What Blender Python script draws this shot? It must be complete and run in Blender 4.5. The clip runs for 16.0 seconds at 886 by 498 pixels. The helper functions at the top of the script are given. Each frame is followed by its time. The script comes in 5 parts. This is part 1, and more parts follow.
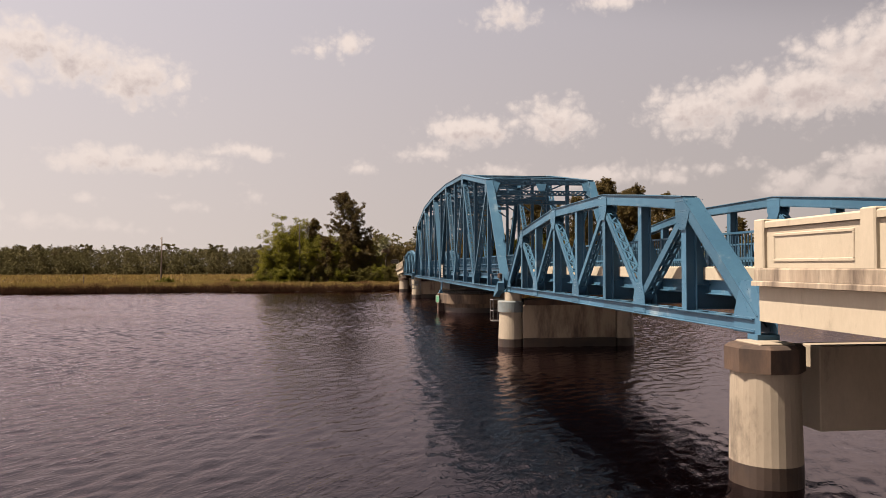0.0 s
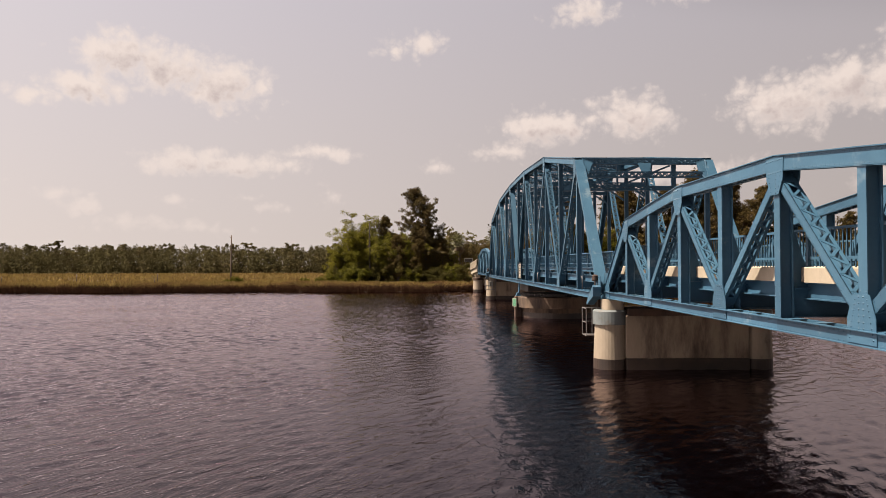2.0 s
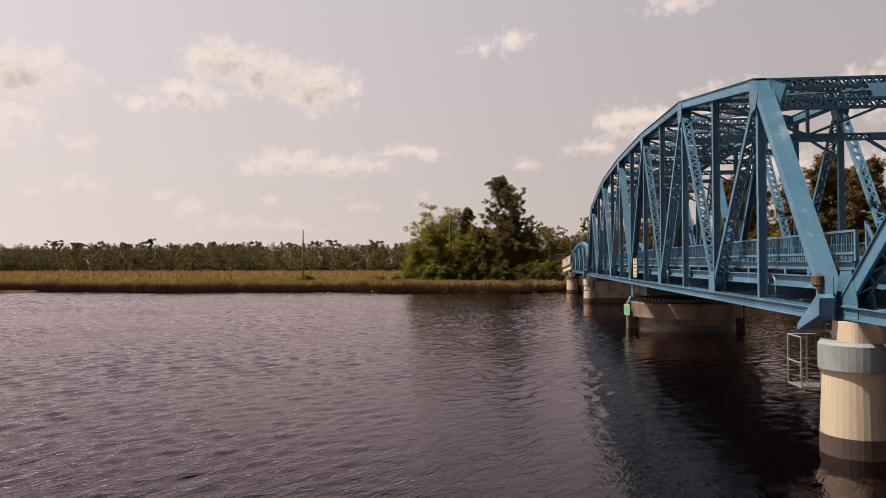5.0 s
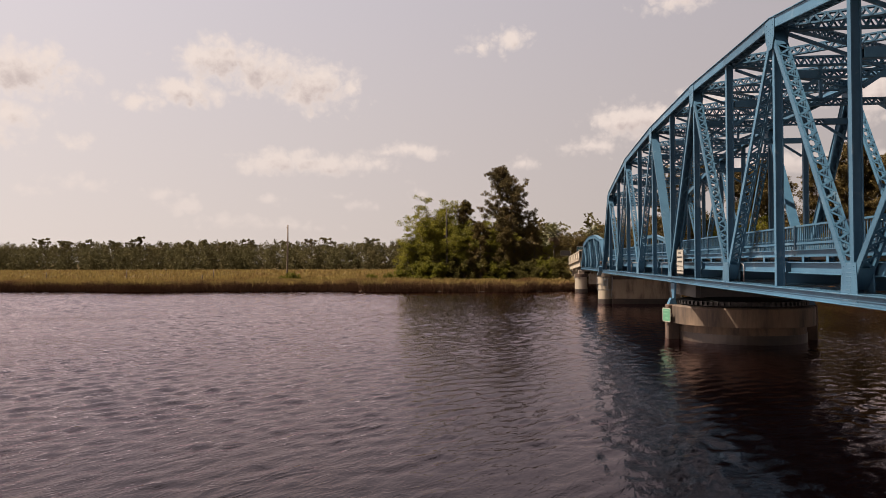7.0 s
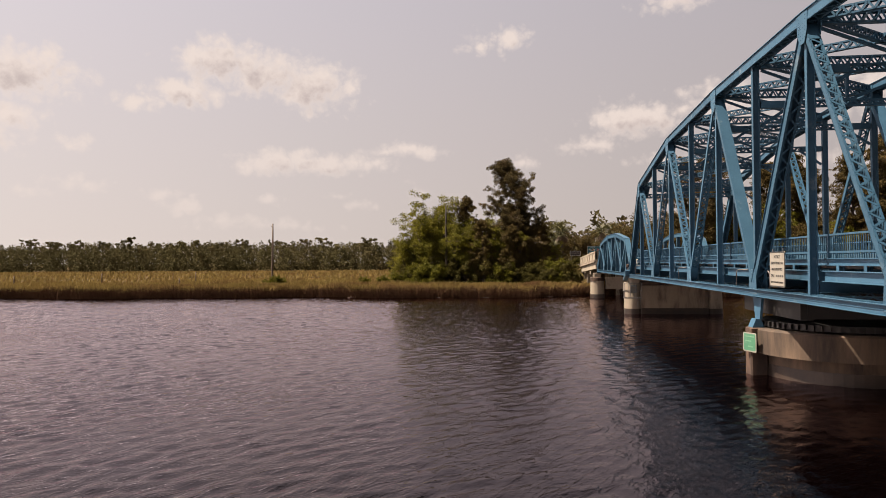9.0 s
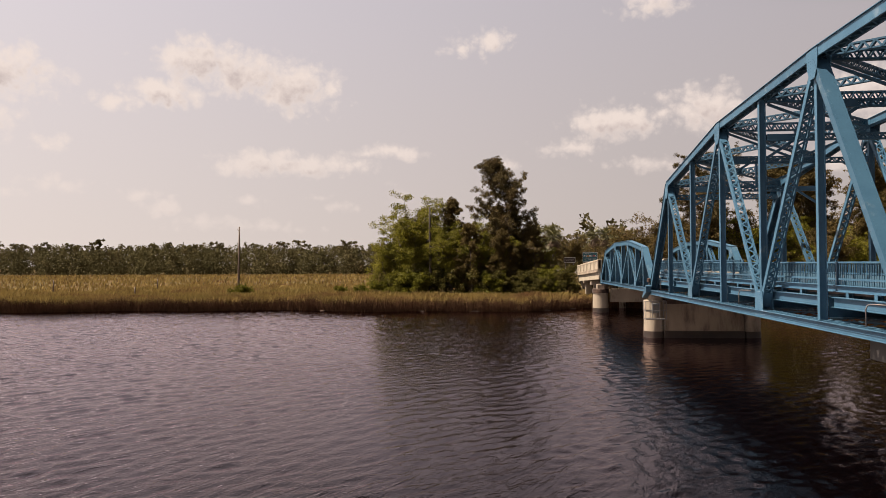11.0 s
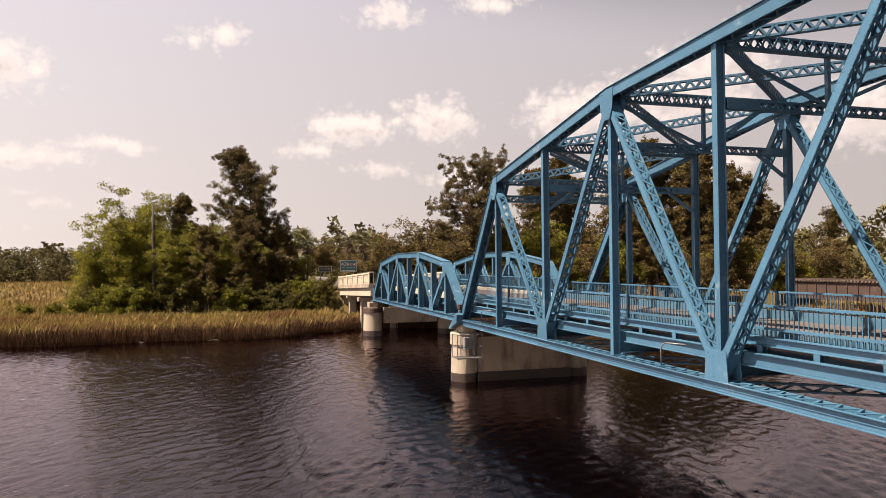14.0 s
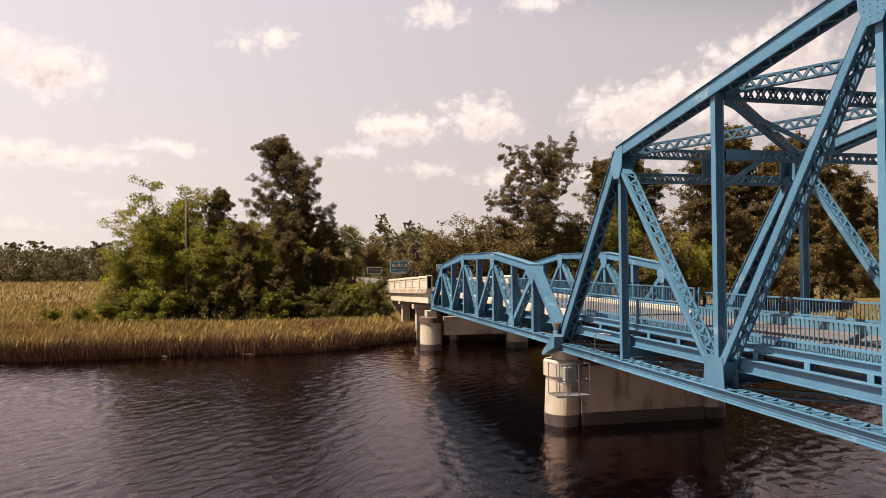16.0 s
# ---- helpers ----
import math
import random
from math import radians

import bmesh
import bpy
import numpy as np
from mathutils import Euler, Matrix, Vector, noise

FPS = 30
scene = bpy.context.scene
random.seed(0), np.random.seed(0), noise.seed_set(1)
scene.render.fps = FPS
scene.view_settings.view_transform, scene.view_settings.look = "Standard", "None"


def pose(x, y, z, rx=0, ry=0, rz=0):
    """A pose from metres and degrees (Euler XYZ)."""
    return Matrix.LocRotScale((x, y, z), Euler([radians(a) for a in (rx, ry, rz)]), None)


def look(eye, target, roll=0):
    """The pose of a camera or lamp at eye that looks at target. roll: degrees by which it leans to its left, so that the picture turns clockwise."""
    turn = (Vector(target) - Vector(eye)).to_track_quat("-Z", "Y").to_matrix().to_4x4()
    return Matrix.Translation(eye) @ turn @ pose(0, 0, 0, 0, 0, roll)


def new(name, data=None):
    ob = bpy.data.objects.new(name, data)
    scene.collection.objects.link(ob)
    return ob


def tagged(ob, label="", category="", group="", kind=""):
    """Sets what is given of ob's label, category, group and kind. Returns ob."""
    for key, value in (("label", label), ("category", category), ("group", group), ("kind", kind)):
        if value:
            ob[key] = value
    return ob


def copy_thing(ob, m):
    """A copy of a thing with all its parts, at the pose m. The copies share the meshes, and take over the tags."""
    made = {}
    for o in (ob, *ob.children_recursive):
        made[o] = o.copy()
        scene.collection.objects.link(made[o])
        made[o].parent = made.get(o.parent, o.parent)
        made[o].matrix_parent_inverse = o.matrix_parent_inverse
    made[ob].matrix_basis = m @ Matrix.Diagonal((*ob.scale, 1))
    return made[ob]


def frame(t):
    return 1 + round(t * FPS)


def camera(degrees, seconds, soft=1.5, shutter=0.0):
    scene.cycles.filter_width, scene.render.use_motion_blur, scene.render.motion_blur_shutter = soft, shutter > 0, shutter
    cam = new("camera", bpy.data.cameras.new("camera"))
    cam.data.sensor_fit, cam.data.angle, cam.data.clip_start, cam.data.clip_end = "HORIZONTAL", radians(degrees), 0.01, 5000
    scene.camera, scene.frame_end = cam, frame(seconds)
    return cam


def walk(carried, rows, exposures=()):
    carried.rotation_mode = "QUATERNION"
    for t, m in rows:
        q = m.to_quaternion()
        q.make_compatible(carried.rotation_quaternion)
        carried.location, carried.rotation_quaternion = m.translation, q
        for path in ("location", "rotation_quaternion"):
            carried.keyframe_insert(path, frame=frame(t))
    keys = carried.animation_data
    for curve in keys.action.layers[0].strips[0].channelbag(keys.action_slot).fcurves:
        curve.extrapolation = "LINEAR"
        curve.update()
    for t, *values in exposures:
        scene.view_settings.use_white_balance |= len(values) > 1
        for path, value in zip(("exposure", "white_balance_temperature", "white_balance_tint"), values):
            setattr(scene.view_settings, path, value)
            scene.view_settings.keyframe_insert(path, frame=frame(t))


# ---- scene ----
cam = camera(63.3, 16.0, soft=0.7)
PATH = [
    (0, (-9.275, -79.724, 5.005), (-9.035, -77.739, 5.053), -0.1),
    (0.5, (-9.03, -77.698, 5.027), (-8.805, -75.711, 5.074), -0.1),
    (1, (-8.807, -75.54, 5.06), (-8.625, -73.549, 5.105), -0.1),
    (1.5, (-8.549, -73.14, 5.011), (-8.436, -71.144, 5.056), -0.1),
    (2, (-8.339, -70.617, 5.042), (-8.309, -68.618, 5.087), -0.1),
    (2.5, (-8.101, -68.082, 5.024), (-8.165, -66.084, 5.067), -0.0),
    (3, (-8.024, -65.628, 4.996), (-8.203, -63.636, 5.037), -0.0),
    (3.5, (-7.95, -63.093, 5.037), (-8.166, -61.105, 5.077), -0.1),
    (6, (-8.397, -49.33, 4.691), (-8.61, -47.341, 4.729), -0.2),
    (6.5, (-8.603, -46.544, 4.605), (-8.814, -44.555, 4.642), -0.2),
    (7, (-8.847, -43.61, 4.531), (-9.058, -41.621, 4.567), -0.2),
    (7.5, (-9.112, -40.915, 4.473), (-9.323, -38.926, 4.51), -0.2),
    (8, (-9.448, -38.093, 4.515), (-9.658, -36.104, 4.55), -0.2),
    (8.5, (-9.692, -35.218, 4.604), (-9.902, -33.229, 4.639), -0.3),
    (9, (-9.972, -32.033, 4.889), (-10.182, -30.044, 4.924), -0.4),
    (11.5, (-11.777, -18.675, 5.984), (-11.886, -16.678, 6.025), -0.2),
    (12, (-12.046, -15.93, 6.236), (-12.018, -13.93, 6.276), -0.2),
    (12.5, (-12.313, -13.321, 6.447), (-12.116, -11.331, 6.488), -0.3),
    (13, (-12.574, -10.619, 6.675), (-12.185, -8.657, 6.718), -0.3),
    (13.5, (-12.677, -8.047, 6.847), (-12.141, -6.121, 6.888), -0.4),
    (14, (-12.705, -5.307, 6.9), (-12.147, -3.387, 6.941), -0.5),
    (14.5, (-12.628, -2.755, 6.906), (-12.137, -0.817, 6.947), -0.6),
    (15, (-12.377, 0.05, 6.967), (-11.945, 2.003, 7.008), -0.4),
    (15.5, (-12.077, 2.499, 7.016), (-11.645, 4.452, 7.057), -0.5),
    (16, (-11.75, 5.179, 7.118), (-11.316, 7.131, 7.159), -0.4),
]
walk(cam, [(t, look(eye, target, roll)) for t, eye, target, roll in PATH], exposures=[(0.0, 1.47, 7200, 16), (9.0, 1.42, 7200, 16), (12.0, 1.53, 7200, 16), (14.0, 1.86, 7200, 16), (16.0, 1.86, 7200, 16)])

# ---- world, sun, exposure ----
SUN_AZ, SUN_EL = radians(-91), radians(60)          # azimuth from +y towards +x
sun_dir = Vector((math.sin(SUN_AZ) * math.cos(SUN_EL), math.cos(SUN_AZ) * math.cos(SUN_EL), math.sin(SUN_EL)))


def build_world():
    w = bpy.data.worlds.new("sky_world")
    scene.world = w
    w.use_nodes = True
    nt = w.node_tree
    nt.nodes.clear()
    N, L = nt.nodes.new, nt.links.new

    def wire(n, i, s):
        if isinstance(s, (int, float)):
            n.inputs[i].default_value = s
        elif isinstance(s, (tuple, Vector)):
            n.inputs[i].default_value = tuple(s)
        else:
            L(s, n.inputs[i])

    def val(op, a, b=None, c=None, clamp=False):
        n = N("ShaderNodeMath")
        n.operation, n.use_clamp = op, clamp
        for i, s in enumerate((a, b, c)):
            if s is not None:
                wire(n, i, s)
        return n.outputs[0]

    def vec(op, a, b=None, c=None, out=0):
        n = N("ShaderNodeVectorMath")
        n.operation = op
        for i, s in enumerate((a, b, c)):
            if s is not None:
                wire(n, i, s)
        return n.outputs[out]

    def smooth(x, lo, hi, to=1.0, start=0.0):
        n = N("ShaderNodeMapRange")
        n.interpolation_type = "SMOOTHSTEP"
        n.inputs["From Min"].default_value, n.inputs["From Max"].default_value = lo, hi
        n.inputs["To Min"].default_value, n.inputs["To Max"].default_value = start, to
        L(x, n.inputs["Value"])
        return n.outputs[0]

    def blend(f, a, b):
        n = N("ShaderNodeMix")
        n.data_type = "RGBA"
        L(f, n.inputs["Factor"])
        for k, s in (("A", a), ("B", b)):
            if isinstance(s, tuple):
                n.inputs[k].default_value = s
            else:
                L(s, n.inputs[k])
        return n.outputs["Result"]

    sky = N("ShaderNodeTexSky")
    sky.sky_type, sky.sun_disc = "NISHITA", False
    sky.sun_elevation, sky.sun_rotation = SUN_EL, SUN_AZ
    sky.air_density, sky.dust_density, sky.ozone_density, sky.altitude = 1.0, 4.5, 1.0, 5
    co = N("ShaderNodeTexCoord").outputs["Generated"]
    sep = N("ShaderNodeSeparateXYZ")
    L(co, sep.inputs[0])
    x, y, z = sep.outputs
    comb = N("ShaderNodeCombineXYZ")
    deg = 180 / math.pi
    L(val("MULTIPLY", val("ARCTAN2", x, y), deg), comb.inputs[0])
    L(val("MULTIPLY", val("ARCSINE", z), deg), comb.inputs[1])

    def puffs(v):
        """How deep inside a cloud a direction lies: heaps of round puffs with billows of three sizes."""
        def noise_at(scale, detail, rough=0.5):
            n = N("ShaderNodeTexNoise")
            n.inputs["Scale"].default_value, n.inputs["Detail"].default_value, n.inputs["Roughness"].default_value = scale, detail, rough
            L(v, n.inputs["Vector"])
            return n
        drift = vec("SCALE", vec("SUBTRACT", noise_at(0.35, 3).outputs["Color"], (0.5, 0.5, 0.5)))
        drift.node.inputs["Scale"].default_value = 1.0
        p = vec("MULTIPLY", vec("ADD", v, drift), (1, 1, 0))
        field = None
        for a, e, wa, we, dens in CLOUDS:
            k = (1 / wa, 1 / we, 0)
            r = vec("LENGTH", vec("MULTIPLY_ADD", p, k, (-a / wa, -e / we, 0)), out=1)
            m = val("MULTIPLY_ADD", r, -dens, dens)
            field = m if field is None else val("MAXIMUM", field, m)
        rag = None
        for scale, amount in ((0.5, 1.15), (1.3, 0.5), (3.6, 0.16)):
            b = val("MULTIPLY_ADD", val("ABSOLUTE", val("SUBTRACT", noise_at(scale, 2).outputs[0], 0.5)), 2 * amount, -0.2 * amount)
            rag = b if rag is None else val("ADD", rag, b)
        wisp = val("MULTIPLY_ADD", noise_at(0.9, 6, 0.55).outputs[0], 0.6, -0.3)
        return val("ADD", field, val("ADD", rag, wisp))

    here = puffs(comb.outputs[0])
    # the same heaps looked up a little nearer the sun: what they cover there is shaded here
    sunward = puffs(vec("ADD", comb.outputs[0], (-0.55, 0.85, 0)))
    cover = smooth(here, -0.2, 0.68)
    shaded = val("MULTIPLY", smooth(sunward, 0.0, 1.0), smooth(here, 0.1, 0.8))

    # the haze is brighter towards the sun and gives way to deep blue higher up
    dot = vec("DOT_PRODUCT", co, Vector((sun_dir.x, sun_dir.y, 0.25)).normalized(), out=1)
    glow = val("MULTIPLY_ADD", val("POWER", val("MULTIPLY_ADD", dot, 0.5, 0.5), 1.5), 0.74, 0.58)
    near = vec("DOT_PRODUCT", co, sun_dir, out=1)
    glow = val("MULTIPLY_ADD", val("POWER", val("MAXIMUM", near, 0.0), 6.0), 1.3, glow)
    climb = val("MULTIPLY_ADD", val("MAXIMUM", dot, 0.0), -0.15, val("MULTIPLY_ADD", dot, -0.2, z))
    thick = smooth(climb, 0.335, 0.54, 0.0, 0.95)
    high = N("ShaderNodeMapRange")
    high.inputs["From Min"].default_value, high.inputs["From Max"].default_value = 0.02, 0.34
    L(z, high.inputs["Value"])
    lit = N("ShaderNodeVectorMath")
    lit.operation = "SCALE"
    L(blend(high.outputs[0], HAZE, HAZE_HIGH), lit.inputs[0])
    L(glow, lit.inputs["Scale"])
    deep = N("ShaderNodeVectorMath")
    deep.operation = "SCALE"
    deep.inputs["Scale"].default_value = 0.11
    L(sky.outputs[0], deep.inputs[0])
    air = blend(thick, deep.outputs[0], lit.outputs[0])
    cloud = blend(shaded, CLOUD_LIT, CLOUD_BASE)
    # distant clouds sink into the haze
    veil = smooth(z, 0.03, 0.2, 0.88, 0.4)
    bg = N("ShaderNodeBackground")
    bg.inputs["Strength"].default_value = SKY_STRENGTH
    L(blend(val("MULTIPLY", cover, veil), air, cloud), bg.inputs["Color"])
    out = N("ShaderNodeOutputWorld")
    L(bg.outputs[0], out.inputs[0])


SKY_STRENGTH = 0.034
HAZE, HAZE_HIGH = (7.5, 7.15, 7.05, 1), (6.4, 6.45, 7.3, 1)
CLOUD_LIT, CLOUD_BASE = (8.9, 8.25, 7.95, 1), (5.9, 5.35, 5.35, 1)
# azimuth (degrees, to the right of +y), elevation, half width, half height, density
CLOUDS = [(-23.6, 15.2, 3.84, 1.99, 1.0), (-19.8, 14.4, 4.94, 2.11, 1.0), (-16.3, 13.7, 4.12, 2.34, 1.0), (-25.6, 12.6, 3.57, 1.29, 1.0), (-28.7, 11.9, 2.75, 0.7, 0.7), (-18.9, 7.7, 3.84, 1.17, 1.0),
          (-15.2, 7.7, 4.67, 1.05, 1.0), (-11.9, 7.8, 2.75, 0.82, 0.8), (-8.7, 8.8, 3.4, 0.77, 0.9), (-10.5, 8.7, 1.93, 0.53, 0.7), (-0.6, 17.3, 2.31, 0.88, 0.7), (-2.6, 16.8, 1.87, 0.94, 0.45),
          (7.7, 10.8, 2.48, 1.76, 1.0), (5.4, 9.0, 3.29, 0.59, 0.5), (0.4, 7.8, 1.32, 0.77, 0.8), (-37.1, 10.1, 2.48, 1.17, 1.0), (-33.2, 8.4, 1.32, 0.88, 0.7), (-32.6, 5.8, 2.75, 0.53, 0.5),
          (-25.9, 4.2, 1.65, 0.82, 0.8), (-27.3, 5.1, 1.98, 0.42, 0.5), (-12.5, 4.5, 1.54, 0.53, 0.6), (-19.5, 4.7, 1.32, 0.53, 0.6), (-22.9, 3.1, 2.75, 0.7, 0.6), (-7.8, 5.4, 1.21, 0.94, 0.5),
          (11.8, 18.8, 2.85, 0.88, 0.6), (-18.0, 2.8, 3.03, 0.53, 0.5), (-14.3, 5.3, 1.21, 0.35, 0.5), (-35.7, 5.1, 1.65, 0.47, 0.4), (-39.7, 8.8, 3.84, 1.76, 1.0), (-43.6, 10.4, 4.94, 2.05, 1.0),
          (-41.5, 4.6, 3.29, 0.82, 0.7), (9.2, 10.7, 4.17, 1.52, 1.0), (15.9, 11.2, 3.18, 2.11, 1.0), (12.8, 12.5, 1.32, 0.7, 0.6), (5.6, 8.9, 3.03, 0.59, 0.6), (0.4, 7.8, 1.32, 0.7, 0.8),
          (11.9, 19.5, 2.42, 1.29, 0.7), (19.7, 19.9, 3.4, 0.94, 0.8), (26.7, 11.6, 4.67, 2.46, 1.0), (30.2, 12.3, 3.03, 2.22, 1.0), (33.8, 12.4, 4.12, 2.69, 1.0), (36.6, 14.0, 4.12, 2.93, 1.0),
          (38.8, 14.7, 3.29, 3.04, 1.0), (36.4, 11.9, 5.22, 1.87, 1.0), (33.3, 15.3, 1.32, 0.82, 0.6), (32.8, 6.1, 2.53, 1.29, 1.0), (37.7, 7.0, 3.03, 1.64, 1.0), (35.6, 5.6, 3.84, 1.05, 1.0),
          (19.2, 7.0, 4.94, 1.05, 0.9), (24.4, 7.0, 1.87, 1.05, 0.8), (27.3, 7.3, 1.87, 0.59, 0.5), (29.8, 7.5, 0.99, 0.59, 0.5), (11.2, 7.6, 3.29, 0.7, 0.5), (47, 10, 4.88, 2.86, 1.0),
          (-37, 13, 5.49, 2.34, 1.0), (-58, 14, 9.76, 3.9, 1.0), (75, 10, 10.98, 3.25, 1.0), (-95, 18, 13.42, 5.2, 1.0), (110, 17, 14.64, 5.2, 1.0), (150, 13, 14.64, 3.9, 1.0),
          (-140, 14, 14.64, 4.55, 1.0)]
build_world()

sun = new("sun", bpy.data.lights.new("sun", "SUN"))
sun.data.energy, sun.data.angle, sun.data.color = 5.0, radians(0.6), (1.0, 0.92, 0.80)
sun.matrix_world = look(sun_dir * 100, (0, 0, 0))


# ---- materials ----
def material(name, colour, colour2=None, scale=1.0, rough=0.6, metal=0.0, spots=None, spot_scale=0.3, spot_amount=0.35, bump=0.0, bump_scale=20, rnd=0.0, island=0.0,
             sheen=0.0, stretch=(1, 1, 1), spec=0.5, trans=0.0):
    """Two scales of variation: broad tone from colour to colour2, and spots (stains, wear) of a third colour; fine relief."""
    m = bpy.data.materials.new(name)
    m.use_nodes = True
    nt = m.node_tree
    N, L = nt.nodes.new, nt.links.new
    b = nt.nodes["Principled BSDF"]
    b.inputs["Roughness"].default_value, b.inputs["Metallic"].default_value = rough, metal
    b.inputs["Specular IOR Level"].default_value = spec
    geo = N("ShaderNodeNewGeometry")
    mp = N("ShaderNodeMapping")
    mp.inputs["Scale"].default_value = stretch
    L(geo.outputs["Position"], mp.inputs["Vector"])

    def noise_at(s, detail=5, r=0.6):
        n = N("ShaderNodeTexNoise")
        n.inputs["Scale"].default_value, n.inputs["Detail"].default_value, n.inputs["Roughness"].default_value = s, detail, r
        L(mp.outputs[0], n.inputs["Vector"])
        return n.outputs[0]

    def mixed(fac, a, c):
        n = N("ShaderNodeMix")
        n.data_type = "RGBA"
        L(fac, n.inputs["Factor"])
        for s, k in ((a, "A"), (c, "B")):
            if isinstance(s, tuple):
                n.inputs[k].default_value = (*s, 1)
            else:
                L(s, n.inputs[k])
        return n.outputs["Result"]

    def ramp(fac, lo, hi):
        n = N("ShaderNodeMapRange")
        n.inputs["From Min"].default_value, n.inputs["From Max"].default_value = lo, hi
        L(fac, n.inputs["Value"])
        return n.outputs[0]

    col = mixed(ramp(noise_at(scale), 0.3, 0.7), colour, colour2 or tuple(c * 0.8 for c in colour))
    if spots:
        col = mixed(ramp(noise_at(spot_scale, 7, 0.68), 0.62 - 0.25 * spot_amount, 0.74 - 0.1 * spot_amount), col, spots)
    grain = noise_at(scale * 14, 3)
    hsv = N("ShaderNodeHueSaturation")
    L(col, hsv.inputs["Color"])
    v = ramp(grain, -1.2, 1.9)
    mul = N("ShaderNodeMath")
    mul.operation = "MULTIPLY_ADD"
    L(v, mul.inputs[0])
    mul.inputs[1].default_value, mul.inputs[2].default_value = 0.7, 0.65
    last = mul.outputs[0]
    for amount, src in ((rnd, "obj"), (island, "isl")):
        if amount:
            o = N("ShaderNodeObjectInfo").outputs["Random"] if src == "obj" else geo.outputs["Random Per Island"]
            k = N("ShaderNodeMath")
            k.operation = "MULTIPLY_ADD"
            L(o, k.inputs[0])
            k.inputs[1].default_value, k.inputs[2].default_value = 2 * amount, 1 - amount
            p = N("ShaderNodeMath")
            p.operation = "MULTIPLY"
            L(last, p.inputs[0])
            L(k.outputs[0], p.inputs[1])
            last = p.outputs[0]
    L(last, hsv.inputs["Value"])
    L(hsv.outputs[0], b.inputs["Base Color"])
    if bump:
        bp = N("ShaderNodeBump")
        bp.inputs["Strength"].default_value, bp.inputs["Distance"].default_value = bump, 0.02
        L(noise_at(bump_scale, 6), bp.inputs["Height"])
        L(bp.outputs[0], b.inputs["Normal"])
    if trans:
        out = nt.nodes["Material Output"]
        t = N("ShaderNodeBsdfTranslucent")
        L(hsv.outputs[0], t.inputs["Color"])
        ms = N("ShaderNodeMixShader")
        ms.inputs[0].default_value = trans
        L(b.outputs[0], ms.inputs[1])
        L(t.outputs[0], ms.inputs[2])
        L(ms.outputs[0], out.inputs["Surface"])
    return m


BLUE = material("blue_bridge_paint", (0.0365, 0.0960, 0.1500), (0.0260, 0.0740, 0.1230), 0.9, 0.46, spec=0.25, spots=(0.1202, 0.1709, 0.2079), spot_scale=0.7, spot_amount=0.10, bump=0.06, bump_scale=9, rnd=0.16)
BLUE_GREY = material("blue_grey_deck_steel", (0.0435, 0.0981, 0.14), (0.0319, 0.0725, 0.105), 1.3, 0.6, spec=0.3, spots=(0.0695, 0.0521, 0.0406), spot_scale=1.6, spot_amount=0.3, bump=0.08, rnd=0.08)
CREAM = material("cream_concrete", (0.2850, 0.2467, 0.1901), (0.2556, 0.2184, 0.1660), 0.7, 0.8, spots=(0.1420, 0.1191, 0.0905), spot_scale=0.9, spot_amount=0.22, bump=0.15, bump_scale=25, stretch=(1, 1, 0.45))
PIER = material("pier_concrete", (0.2340, 0.1968, 0.1500), (0.1776, 0.1452, 0.1092), 0.8, 0.85, spots=(0.0666, 0.0523, 0.0404), spot_scale=0.8, spot_amount=0.22, bump=0.25, bump_scale=18, stretch=(1, 1, 0.4))
PIER_WET = material("wet_pier_concrete", (0.035, 0.0216, 0.0134), (0.0216, 0.0134, 0.0095), 1.1, 0.5, spots=(0.0134, 0.0095, 0.008), spot_scale=1.2, spot_amount=0.5, bump=0.25)
PIER_STAIN = material("stained_cap_concrete", (0.082, 0.046, 0.028), (0.036, 0.020, 0.013), 1.3, 0.85, spots=(0.014, 0.008, 0.006), spot_scale=1.0, spot_amount=0.8, bump=0.3, stretch=(1, 1, 0.3))
COLLAR = material("worn_pale_blue_collar", (0.105, 0.125, 0.130), (0.075, 0.090, 0.095), 1.5, 0.7, spots=(0.10, 0.075, 0.055), spot_scale=1.5, spot_amount=0.5, bump=0.15)
DRUM = material("rust_streaked_drum", (0.135, 0.092, 0.060), (0.078, 0.050, 0.032), 0.9, 0.85, spots=(0.022, 0.015, 0.011), spot_scale=0.8, spot_amount=0.8, bump=0.25, bump_scale=18, stretch=(1, 1, 0.2))
PIER_WALL = material("streaked_pier_wall", (0.215, 0.172, 0.126), (0.150, 0.116, 0.084), 0.9, 0.85, spots=(0.050, 0.036, 0.027), spot_scale=0.9, spot_amount=0.5, bump=0.25, bump_scale=18, stretch=(1, 1, 0.25))
# olive shrub leaves, darkened in colour for the shade low in the tree clump
LEAF_SHADE = material("shade_toned_shrub_leaves", (0.0624, 0.0544, 0.0144), (0.0400, 0.0376, 0.0108), 0.4, 0.7, spots=(0.0920, 0.0720, 0.0180), spot_scale=0.4, spot_amount=0.4, island=0.4, trans=0.2, spec=0.05)
STREAK = material("streaked_concrete", (0.2820, 0.2340, 0.1776), (0.1800, 0.1380, 0.1020), 1.6, 0.85, spots=(0.0600, 0.0432, 0.0324), spot_scale=1.5, spot_amount=0.75, bump=0.25, bump_scale=18, stretch=(1, 1, 0.18))
ROAD = material("worn_road_deck", (0.060, 0.046, 0.041), (0.042, 0.032, 0.029), 0.5, 0.85, spots=(0.082, 0.067, 0.058), spot_scale=0.4, spot_amount=0.4, bump=0.2, bump_scale=40)
